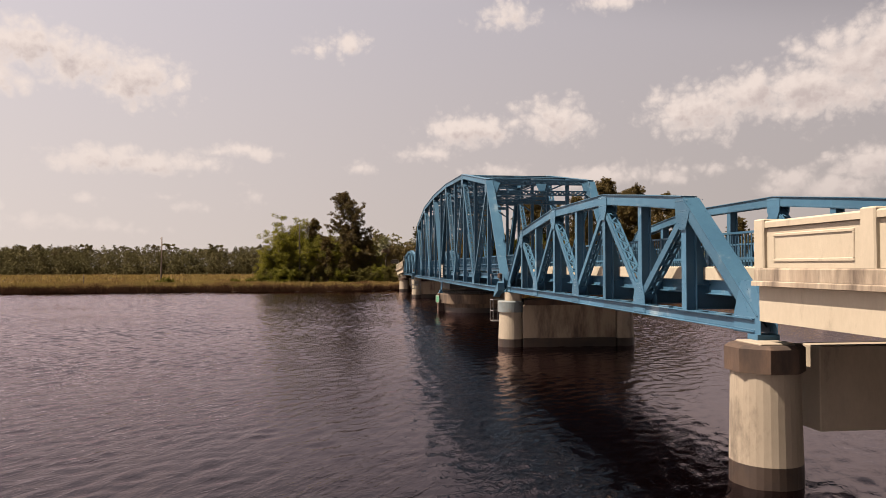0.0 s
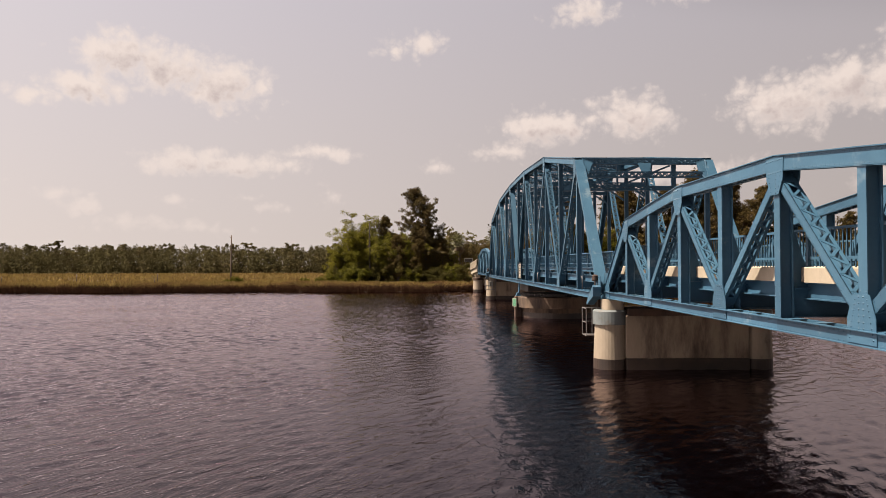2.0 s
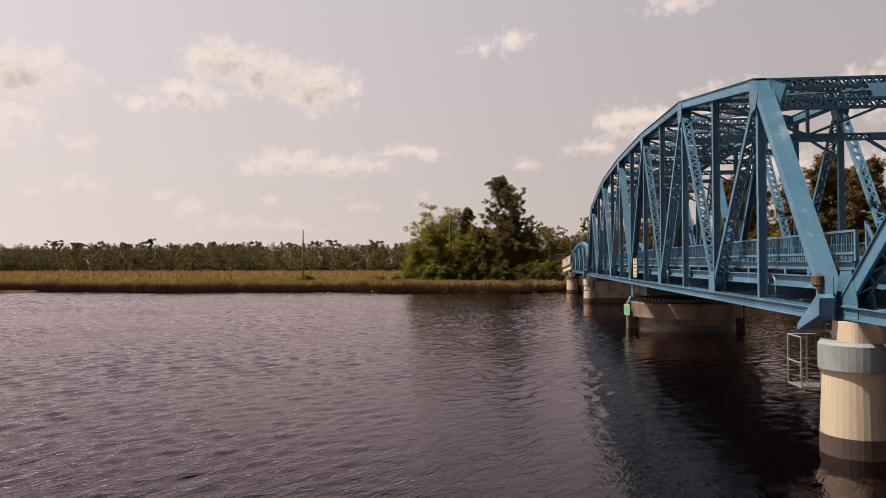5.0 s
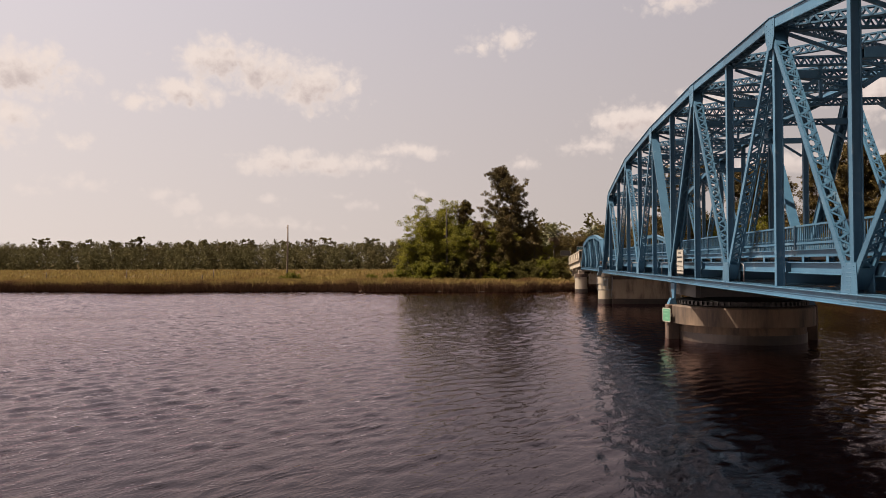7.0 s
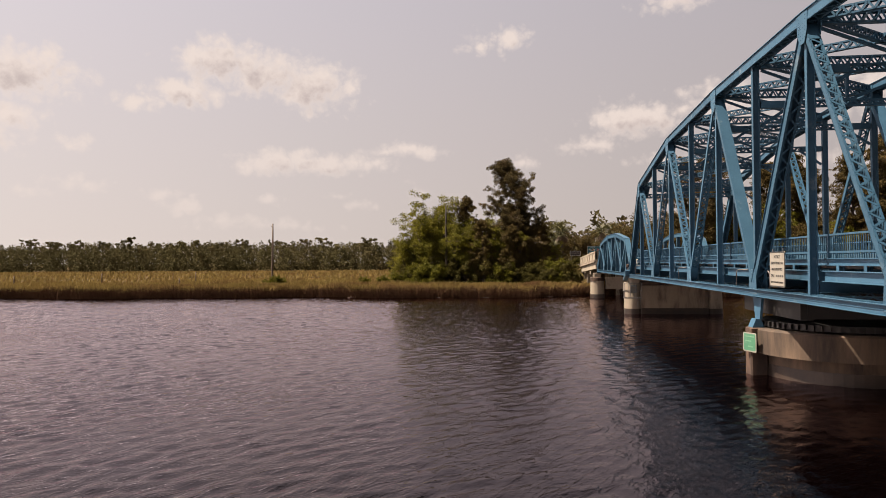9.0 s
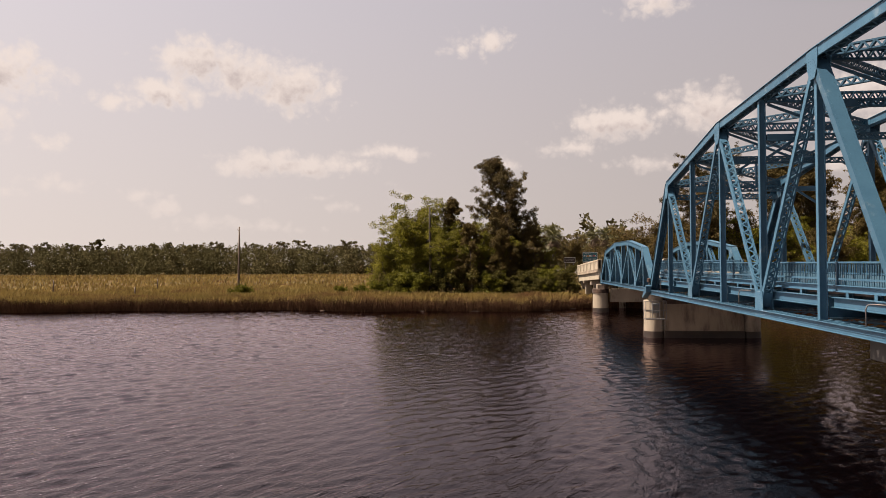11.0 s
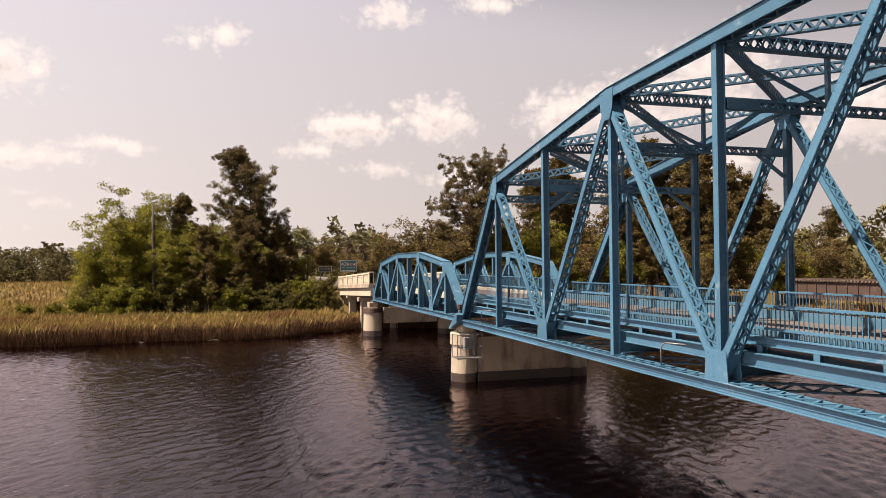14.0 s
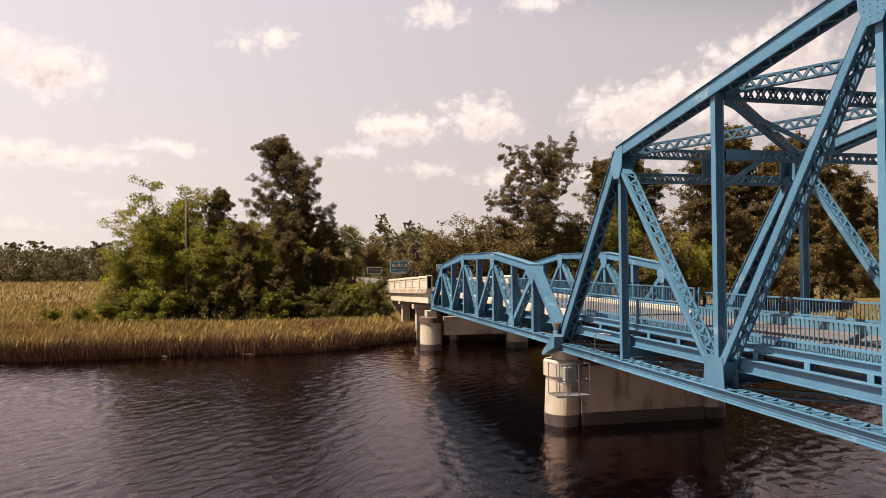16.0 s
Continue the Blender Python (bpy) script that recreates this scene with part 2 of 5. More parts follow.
GROUND = material("marsh_soil", (0.0765, 0.0459, 0.017), (0.0561, 0.0357, 0.0145), 0.05, 0.95, spots=(0.0422, 0.0422, 0.0168), spot_scale=0.035, spot_amount=0.6, bump=0.4, bump_scale=3, spec=0.08)
GRASS = material("marsh_grass_blades", (0.235, 0.163, 0.058), (0.168, 0.127, 0.044), 0.13, 0.8, spots=(0.13, 0.065, 0.035), spot_scale=0.09, spot_amount=0.5, island=0.35, trans=0.25, spec=0.08)
GRASS_DARK = material("marsh_stalks", (0.085, 0.046, 0.026), (0.052, 0.028, 0.017), 0.2, 0.85, island=0.4, spec=0.05)
LEAF_PINE = material("pine_needles", (0.090, 0.068, 0.030), (0.058, 0.046, 0.021), 0.35, 0.7, spots=(0.110, 0.070, 0.034), spot_scale=0.22, spot_amount=0.35, island=0.4, trans=0.15, spec=0.05)
LEAF_OAK = material("broad_leaves", (0.135, 0.124, 0.0165), (0.086, 0.083, 0.0135), 0.3, 0.6, spots=(0.1886, 0.1681, 0.0197), spot_scale=0.25, spot_amount=0.4, island=0.4, trans=0.35, spec=0.08)
LEAF_BRIGHT = material("fresh_leaves", (0.118, 0.110, 0.0140), (0.072, 0.073, 0.0113), 0.4, 0.55, island=0.35, trans=0.35, spec=0.08)
LEAF_OLIVE = material("dull_brown_green_leaves", (0.086, 0.062, 0.023), (0.056, 0.043, 0.017), 0.3, 0.7, spots=(0.125, 0.083, 0.034), spot_scale=0.3, spot_amount=0.4, island=0.4, trans=0.2, spec=0.05)
LEAF_FAR = material("far_wood_leaves", (0.086, 0.074, 0.033), (0.056, 0.051, 0.024), 0.08, 0.8, spots=(0.0893, 0.0693, 0.0336), spot_scale=0.06, spot_amount=0.5, island=0.18, trans=0.2, spec=0.05)
DEAD_WOOD = material("dark_dead_wood", (0.036, 0.026, 0.02), (0.022, 0.016, 0.013), 2, 0.9, bump=0.4, bump_scale=12, stretch=(1, 1, 0.25))
BARK = material("bark", (0.0672, 0.0504, 0.0392), (0.0448, 0.0336, 0.0280), 2, 0.9, bump=0.4, bump_scale=12, stretch=(1, 1, 0.25))
POLE = material("weathered_wood", (0.119, 0.084, 0.063), (0.077, 0.056, 0.0455), 2, 0.9, bump=0.3, bump_scale=14, stretch=(1, 1, 0.15))
RUST = material("rusted_steel", (0.036, 0.017, 0.011), (0.024, 0.012, 0.009), 0.8, 0.85, spots=(0.055, 0.034, 0.026), spot_scale=0.7, spot_amount=0.4, bump=0.2)
GALV = material("grey_steel", (0.16, 0.16, 0.16), (0.112, 0.104, 0.104), 3, 0.5, 0.4, spots=(0.128, 0.072, 0.048), spot_scale=3, spot_amount=0.3)
# machinery colour lowered to near black to stand in for shade under the deck
DECK_SHADE = material("deck_shaded_machinery", (0.0075, 0.0075, 0.0080), (0.0125, 0.0112, 0.0100), 3, 0.6)
WHITE = material("white_sign_paint", (0.2370, 0.2220, 0.1913), (0.2108, 0.1950, 0.1643), 3, 0.6, spots=(0.1605, 0.1380, 0.1072), spot_scale=3, spot_amount=0.3)
BLACK = material("black_lettering", (0.03, 0.03, 0.03), rough=0.6)
GREEN = material("green_sign_paint", (0.0382, 0.161, 0.0918), (0.0306, 0.138, 0.0765), 3, 0.55, spots=(0.0765, 0.173, 0.115), spot_scale=4, spot_amount=0.3)
TEAL = material("teal_sign_paint", (0.02, 0.12, 0.15), (0.018, 0.10, 0.13), 3, 0.5)
BROWN = material("dark_brown_sign", (0.05, 0.04, 0.04), (0.04, 0.03, 0.03), 3, 0.6)


def water_material():
    m = bpy.data.materials.new("dark_river_water")
    m.use_nodes = True
    nt = m.node_tree
    N, L = nt.nodes.new, nt.links.new
    nt.nodes.remove(nt.nodes["Principled BSDF"])
    # tannin-dark body under a gloss that follows Fresnel
    body = N("ShaderNodeBsdfDiffuse")
    body.inputs["Color"].default_value = (0.0006, 0.0002, 0.0002, 1)
    gloss = N("ShaderNodeBsdfAnisotropic")
    gloss.inputs["Color"].default_value, gloss.inputs["Roughness"].default_value = (1.0, 0.86, 0.90, 1), 0.03
    rim = N("ShaderNodeFresnel")
    rim.inputs["IOR"].default_value = 1.335
    both = N("ShaderNodeMixShader")
    L(rim.outputs[0], both.inputs[0])
    L(body.outputs[0], both.inputs[1])
    L(gloss.outputs[0], both.inputs[2])
    L(both.outputs[0], nt.nodes["Material Output"].inputs["Surface"])
    geo = N("ShaderNodeNewGeometry")

    def layer(scale, stretch, turn, detail, twist=0.6, ridge=False):
        mp = N("ShaderNodeMapping")
        mp.vector_type = "TEXTURE"
        mp.inputs["Scale"].default_value = stretch
        mp.inputs["Rotation"].default_value = (0, 0, radians(turn))
        L(geo.outputs["Position"], mp.inputs["Vector"])
        n = N("ShaderNodeTexNoise")
        n.inputs["Scale"].default_value, n.inputs["Detail"].default_value, n.inputs["Distortion"].default_value = scale, detail, twist
        L(mp.outputs[0], n.inputs["Vector"])
        if not ridge:
            return n.outputs[0]
        # sharp crests, rounded troughs
        last = n.outputs[0]
        for op, v in (("SUBTRACT", 0.5), ("ABSOLUTE", None), ("POWER", 0.75)):
            k = N("ShaderNodeMath")
            k.operation = op
            L(last, k.inputs[0])
            if v:
                k.inputs[1].default_value = v
            last = k.outputs[0]
        return last

    def bumped(h, dist, strength, before=None):
        n = N("ShaderNodeBump")
        n.invert = True
        n.inputs["Distance"].default_value = dist
        if isinstance(strength, float):
            n.inputs["Strength"].default_value = strength
        else:
            L(strength, n.inputs["Strength"])
        L(h, n.inputs["Height"])
        if before:
            L(before, n.inputs["Normal"])
        return n.outputs[0]

    # wind patches make the ripples rougher and calmer by turns
    patch = N("ShaderNodeMapRange")
    patch.inputs["From Min"].default_value, patch.inputs["From Max"].default_value = 0.35, 0.65
    patch.inputs["To Min"].default_value, patch.inputs["To Max"].default_value = 0.5, 1.0
    L(layer(0.06, (1.8, 0.7, 1), 25, 3), patch.inputs["Value"])
    # and the bridge shelters the water beside it
    where = N("ShaderNodeSeparateXYZ")
    L(geo.outputs["Position"], where.inputs[0])
    last = where.outputs[0]
    for op, v in (("SUBTRACT", 2.0), ("DIVIDE", 7.0), ("POWER", 2.0), ("MULTIPLY", -1.0), ("EXPONENT", None), ("MULTIPLY", -0.65), ("ADD", 1.0)):
        k = N("ShaderNodeMath")
        k.operation = op
        L(last, k.inputs[0])
        if v is not None:
            k.inputs[1].default_value = v
        last = k.outputs[0]
    calm = N("ShaderNodeMath")
    calm.operation = "MULTIPLY"
    L(last, calm.inputs[0])
    L(patch.outputs[0], calm.inputs[1])
    mid = bumped(layer(1.4, (1.9, 0.62, 1), 58, 3, 0.6, True), 0.042, calm.outputs[0])
    fine = bumped(layer(4.2, (1.5, 0.7, 1), 64, 2, 0.8, True), 0.020, calm.outputs[0], mid)
    L(fine, gloss.inputs["Normal"])
    L(fine, rim.inputs["Normal"])
    return m


WATER = water_material()


# ---- mesh building ----
class Geo:
    """Vertices and faces of one mesh."""

    def __init__(self):
        self.v, self.f = [], []

    def add(self, vs, fs):
        o = len(self.v)
        self.v += [tuple(p) for p in vs]
        self.f += [tuple(i + o for i in q) for q in fs]

    def box(self, x0, x1, y0, y1, z0, z1):
        self.add([(x0, y0, z0), (x1, y0, z0), (x1, y1, z0), (x0, y1, z0), (x0, y0, z1), (x1, y0, z1), (x1, y1, z1), (x0, y1, z1)],
                 [(0, 3, 2, 1), (4, 5, 6, 7), (0, 1, 5, 4), (1, 2, 6, 5), (2, 3, 7, 6), (3, 0, 4, 7)])

    def chamfered(self, x0, x1, y0, y1, z0, z1, c):
        """A block with its upright and upper edges cut off at c."""
        def ring(i, z):
            return [(x0 + i + c, y0 + i, z), (x1 - i - c, y0 + i, z), (x1 - i, y0 + i + c, z), (x1 - i, y1 - i - c, z),
                    (x1 - i - c, y1 - i, z), (x0 + i + c, y1 - i, z), (x0 + i, y1 - i - c, z), (x0 + i, y0 + i + c, z)]
        vs = ring(0, z0) + ring(0, z1 - c) + ring(c, z1)
        fs = [tuple(range(7, -1, -1)), tuple(range(16, 24))]
        for k in range(2):
            fs += [(8 * k + i, 8 * k + (i + 1) % 8, 8 * k + 8 + (i + 1) % 8, 8 * k + 8 + i) for i in range(8)]
        self.add(vs, fs)

    def bar(self, p, q, w, h, up=(0, 0, 1), shift=(0, 0)):
        """A straight bar from p to q, w wide across and h deep along up; shift moves it across and along up."""
        p, q = Vector(p), Vector(q)
        a = (q - p).normalized()
        s = a.cross(Vector(up))
        s = s.normalized() if s.length > 1e-4 else Vector((1, 0, 0))
        u = s.cross(a)
        o = s * shift[0] + u * shift[1]
        s, u = s * (w / 2), u * (h / 2)
        self.add([p + o - s - u, p + o + s - u, p + o + s + u, p + o - s + u, q + o - s - u, q + o + s - u, q + o + s + u, q + o - s + u],
                 [(0, 3, 2, 1), (4, 5, 6, 7), (0, 1, 5, 4), (1, 2, 6, 5), (2, 3, 7, 6), (3, 0, 4, 7)][::-1])

    def prism(self, pts, d):
        """A flat polygon given thickness d (a vector)."""
        n, d = len(pts), Vector(d)
        pts = [Vector(p) for p in pts]
        self.add(pts + [p + d for p in pts], [tuple(range(n))[::-1], tuple(range(n, 2 * n))] + [(i, (i + 1) % n, n + (i + 1) % n, n + i) for i in range(n)])

    def rivets(self, p, q, step, normal, r=0.02, h=0.008):
        """A row of rivet heads."""
        p, q, nrm = Vector(p), Vector(q), Vector(normal).normalized()
        a = (q - p)
        k = max(1, int(a.length / step))
        a.normalize()
        b = nrm.cross(a)
        gap = (Vector(q) - Vector(p)).length / k
        for i in range(k + 1):
            c = p + a * (gap * i)
            self.add([c + a * r, c + b * r, c - a * r, c - b * r, c + nrm * h + a * r * 0.4, c + nrm * h + b * r * 0.4, c + nrm * h - a * r * 0.4, c + nrm * h - b * r * 0.4],
                     [(0, 1, 5, 4), (1, 2, 6, 5), (2, 3, 7, 6), (3, 0, 4, 7), (4, 5, 6, 7)])

    def tube(self, pts, radii, n=8, cap=True):
        """A round limb through points with a radius at each."""
        pts = [Vector(p) for p in pts]
        vs, fs = [], []
        for i, (p, r) in enumerate(zip(pts, radii)):
            a = (pts[min(i + 1, len(pts) - 1)] - pts[max(i - 1, 0)]).normalized()
            s = a.cross(Vector((0.13, 0.97, 0.21)) if abs(a.y) < 0.9 else Vector((1, 0, 0))).normalized()
            u = s.cross(a)
            vs += [p + s * (r * math.cos(2 * math.pi * j / n)) + u * (r * math.sin(2 * math.pi * j / n)) for j in range(n)]
        for i in range(len(pts) - 1):
            fs += [(i * n + j, i * n + (j + 1) % n, (i + 1) * n + (j + 1) % n, (i + 1) * n + j) for j in range(n)]
        if cap:
            fs += [tuple(range(n))[::-1], tuple(range((len(pts) - 1) * n, len(pts) * n))]
        self.add(vs, fs)

    def mesh(self, name, mat, smooth=False):
        me = bpy.data.meshes.new(name)
        me.from_pydata(self.v, [], self.f)
        if smooth:
            me.shade_smooth()
        me.materials.append(mat)
        return me


def part(name, g, mat, parent=None, label="", smooth=False):
    """Links a Geo (or a finished mesh) as one mesh object under a thing or a part."""
    me = g if isinstance(g, bpy.types.Mesh) else g.mesh(name, mat, smooth)
    ob = new(name, me)
    ob.parent = parent
    return tagged(ob, label)


def thing(name, label, category, group="", kind="", at=(0, 0, 0)):
    ob = new(name)
    ob.location = at
    ob.empty_display_size = 0.3
    return tagged(ob, label, category, group, kind)


# ---- the setting: river, ground ----
XN, XF = 0.2, 7.7             # swing truss planes
PN, PF = 0.42, 7.48           # pony truss planes
XM = (XN + XF) / 2
P = 5.8                        # swing span panel
Q = 3.55                       # pony span panel
PONY0 = 6 * P + 0.3           # where a pony span begins, from the pivot


def bank_y(x):
    """The far bank's waterline."""
    return 66.5 + 5.0 * math.exp(-((x - 2) / 9.0) ** 2) + 1.3 * math.sin(x * 0.11) + 0.9 * math.sin(x * 0.31 + 1) + (0.02 * x if x < 0 else -0.1 * x)


def ground_z(x, y):
    d = y - bank_y(x)
    z = -2.2 + 2.5 * min(1, max(0, (d + 5) / 5.5))
    if y < -110:
        z = max(z, -2.2 + 3.4 * min(1, (-110 - y) / 12))
    # the far road bank
    road = 1 - min(1, max(0, (abs(x - XM) - 4.6) / 3.5))
    if y > 83:
        z += 3.6 * road * min(1, (y - 83) / 3)
    if y < -118:
        z += 3.2 * road
    return z


def build_ground():
    def line(stops):
        out = []
        for a, b, s in stops:
            k = max(1, round((b - a) / s))
            out += [a + (b - a) * i / k for i in range(k)]
        return out + [stops[-1][1]]
    xs = line([(-2500, -300, 220), (-300, -90, 15), (-90, 60, 2.5), (60, 300, 15), (300, 2500, 220)])
    ys = line([(-2500, -200, 230), (-200, -100, 5), (-100, 50, 15), (50, 120, 1.5), (120, 300, 12), (300, 2500, 220)])
    g = Geo()
    n = len(xs)
    for y in ys:
        for x in xs:
            g.v.append((x, y, ground_z(x, y) + (0.12 * noise.noise((x * 0.2, y * 0.2, 0)) if y > 55 else 0)))
    for j in range(len(ys) - 1):
        for i in range(n - 1):
            g.f.append((j * n + i, j * n + i + 1, (j + 1) * n + i + 1, (j + 1) * n + i))
    part("ground", g, GROUND, label="flat brown marsh soil reaching to the horizon", smooth=True)["kind"] = "structure"


def build_water():
    """The river: wind waves as real relief where the camera passes, flat beyond."""
    x0, y0, step, nx, ny = -94.0, -80.0, 0.19, 612, 800
    rg = np.random.default_rng(3)
    kx = 2 * np.pi * np.fft.fftfreq(nx, step)[:, None]
    ky = 2 * np.pi * np.fft.fftfreq(ny, step)[None, :]
    k = np.hypot(kx, ky) + 1e-9
    toward = np.arctan2(ky, kx) - radians(WAVE_TURN)
    power = k ** -3.4 * np.exp(-(9.0 / k) ** 2) * np.exp(-(k / 13.0) ** 4) * (np.abs(np.cos(toward)) ** 3 + 0.06)
    spec = np.sqrt(power) * (rg.normal(size=(nx, ny)) + 1j * rg.normal(size=(nx, ny)))
    h = np.fft.ifft2(spec).real
    # calmer and rougher patches, as the wind leaves them
    gust = np.fft.ifft2(np.exp(-(k / 0.35) ** 2) * np.fft.fft2(rg.normal(size=(nx, ny)))).real
    h *= 1 + 0.22 * gust / gust.std()
    slope = np.hypot(*np.gradient(h, step))
    h *= WAVE_SLOPE / np.sqrt((slope ** 2).mean())
    # the bridge shelters the water beside it
    h *= (1 - 0.45 * np.exp(-((x0 + step * np.arange(nx) - 3) / 6.5) ** 2))[:, None]
    ex = np.clip(np.minimum(np.arange(nx), nx - 1 - np.arange(nx)) / 20, 0, 1)
    ey = np.clip(np.minimum(np.arange(ny), ny - 1 - np.arange(ny)) / 20, 0, 1)
    h *= ex[:, None] * ey[None, :]
    xs, ys = x0 + step * np.arange(nx), y0 + step * np.arange(ny)
    v = np.stack([*np.meshgrid(xs, ys, indexing="ij"), h], -1).reshape(-1, 3)
    i = (np.arange(nx - 1)[:, None] * ny + np.arange(ny - 1)[None, :]).ravel()
    f = np.stack([i, i + ny, i + ny + 1, i + 1], 1)
    # four flat sheets round it
    x1, y1, n = xs[-1], ys[-1], len(v)
    rim = [(-2500, -2500), (2500, -2500), (2500, y0), (-2500, y0), (-2500, y1), (2500, y1), (2500, 140), (-2500, 140), (x0, y0), (x1, y0), (x1, y1), (x0, y1)]
    v = np.concatenate([v, [(a, b, 0) for a, b in rim]])
    f = np.concatenate([f, np.array([(0, 1, 2, 3), (4, 5, 6, 7), (3, 8, 11, 4), (9, 2, 5, 10)]) + n])
    me = bpy.data.meshes.new("water")
    me.vertices.add(len(v))
    me.vertices.foreach_set("co", v.ravel())
    me.loops.add(f.size)
    me.loops.foreach_set("vertex_index", f.ravel())
    me.polygons.add(len(f))
    me.polygons.foreach_set("loop_start", np.arange(len(f)) * 4)
    me.update(calc_edges=True)
    me.shade_smooth()
    me.materials.append(WATER)
    tagged(new("water", me), "dark tannin-brown river water with small wind ripples", "water", kind="structure")


WAVE_TURN, WAVE_SLOPE = 150, 0.08
build_ground()
build_water()


# ---- steel members ----
def i_post(g, p, q, flange, depth, axis=(1, 0, 0), t=0.035):
    """Rolled column: two flanges, apart by depth along axis, and a web."""
    p, q, a = Vector(p), Vector(q), Vector(axis)
    for s in (-1, 1):
        o = a * (s * (depth - t) / 2)
        g.bar(p + o, q + o, flange, t, up=a)
    n = (q - p).normalized().cross(a)
    for s in (-1, 1):
        g.bar(p + n * (s * flange * 0.18), q + n * (s * flange * 0.18), 0.02, depth - t, up=a)


def laced(g, p, q, w, h, side=0.085, pitch=0.42, faces=(1, -1), up=(1, 0, 0), rivet=True, ends=0.55):
    """Built-up member: two channels apart by w along up, joined by zigzag lacing bars on the chosen faces, with plates at the ends."""
    p, q, a = Vector(p), Vector(q), Vector(up).normalized()
    d = (q - p)
    n = d.length
    d.normalize()
    s = d.cross(a).normalized()
    for k in (-1, 1):
        o = a * (k * (w / 2 - 0.012))
        g.bar(p + o, q + o, h, 0.024, up=a)
        for m in (-1, 1):
            e = a * (k * (w / 2 - side / 2)) + s * (m * (h / 2 - 0.012))
            g.bar(p + e, q + e, 0.022, side, up=a)
        if rivet:
            for m in (-1, 1):
                e = a * (k * w / 2) + s * (m * (h / 2 - 0.05))
                g.rivets(p + e + d * 0.1, q + e - d * 0.1, 0.21, a * k)
    for m in faces:
        face = s * (m * (h / 2 + 0.006))
        for t0, t1 in ((0.0, ends), (n - ends, n)):
            g.bar(p + d * t0 + face, p + d * t1 + face, 0.014, w - 0.01, up=a)
        k = max(2, int((n - 2 * ends) / pitch))
        step = (n - 2 * ends) / k
        r = w / 2 - side * 0.5
        for i in range(k):
            c0 = p + d * (ends + step * i) + face
            c1 = p + d * (ends + step * (i + 1)) + face
            sg = 1 if i % 2 else -1
            g.bar(c0 + a * (r * sg), c1 - a * (r * sg), 0.068, 0.014, up=s)


def boxed(g, p, q, w, h, lace_below=True, rivet=True, up=(1, 0, 0)):
    """Built-up member with a solid, riveted cover plate on its upper face and lacing below."""
    p, q, a = Vector(p), Vector(q), Vector(up)
    d = (q - p).normalized()
    s = d.cross(a).normalized()
    if s.z < 0:
        s = -s
    for k in (-1, 1):
        o = a * (k * (w / 2 - 0.015))
        g.bar(p + o, q + o, h, 0.03, up=a)
        if rivet:
            for m in (-1, 1):
                e = a * (k * w / 2) + s * (m * (h / 2 - 0.05))
                g.rivets(p + e, q + e, 0.17, a * k)
    top = s * (h / 2 + 0.012)
    g.bar(p + top, q + top, 0.024, w + 0.1, up=a)
    if rivet:
        for k in (-1, 1):
            e = a * (k * (w / 2 - 0.03)) + s * (h / 2 + 0.024)
            g.rivets(p + e, q + e, 0.17, s)
    if lace_below:
        n = (q - p).length
        k = max(2, int(n / 0.4))
        for i in range(k):
            c0, c1 = p + d * (n * i / k) - s * (h / 2), p + d * (n * (i + 1) / k) - s * (h / 2)
            sg = 1 if i % 2 else -1
            g.bar(c0 + a * (w * 0.4 * sg), c1 - a * (w * 0.4 * sg), 0.06, 0.014, up=s)
        for m in (-1, 1):
            e = a * (m * (w / 2 - 0.04)) - s * (h / 2)
            g.bar(p + e, q + e, 0.02, 0.08, up=a)


def gusset(g, x, w, outline, rows=()):
    """A pair of riveted plates either side of a member in the truss plane x; outline in (y, z)."""
    for k in (-1, 1):
        xo = x + k * (w / 2 + 0.004)
        pts = [(xo, y, z) for y, z in outline]
        if k < 0:
            pts = pts[::-1]
        g.prism(pts, (k * 0.016, 0, 0))
        for (ya, za), (yb, zb) in rows:
            g.rivets((xo + k * 0.016, ya, za), (xo + k * 0.016, yb, zb), 0.11, (k, 0, 0), 0.022, 0.016)


def railing(parent, x, y0, y1, z0, z1, zlow, mat, step=0.16, face=1):
    """One length of railing: top and bottom rails, posts at the ends, and upright bars."""
    g = Geo()
    g.bar((x, y0, z1), (x, y1, z1), 0.085, 0.06)
    g.bar((x, y0, zlow), (x, y1, zlow), 0.07, 0.07)
    rail = part("railing", g, mat, parent)
    b = Geo()
    b.box(-0.012, 0.012, -0.013, 0.013, z0, z1 - 0.03)
    me = b.mesh("baluster", mat)
    n = max(2, round((y1 - y0) / step))
    for i in range(n):
        o = part("baluster", me, mat, rail)
        o.location = (x, y0 + (i + 0.5) * (y1 - y0) / n, 0)
    pst = Geo()
    pst.box(-0.045, 0.045, -0.05, 0.05, z0 - 0.15, z1 + 0.02)
    o = part("post", pst, mat, rail)
    o.location = (x, y0, 0)
    return rail


# ---- swing span ----

def top_z(k):
    k = abs(k)
    if k <= 1:
        return 13.56
    if k <= 3:
        return 13.56 - 0.48 * (k - 1) / 2
    return 13.08 - 1.8 * (k - 3) / 2


ZB, ZT = 3.32, 3.63            # bottom chord
SW, SH = 0.46, 0.36            # chord width and depth


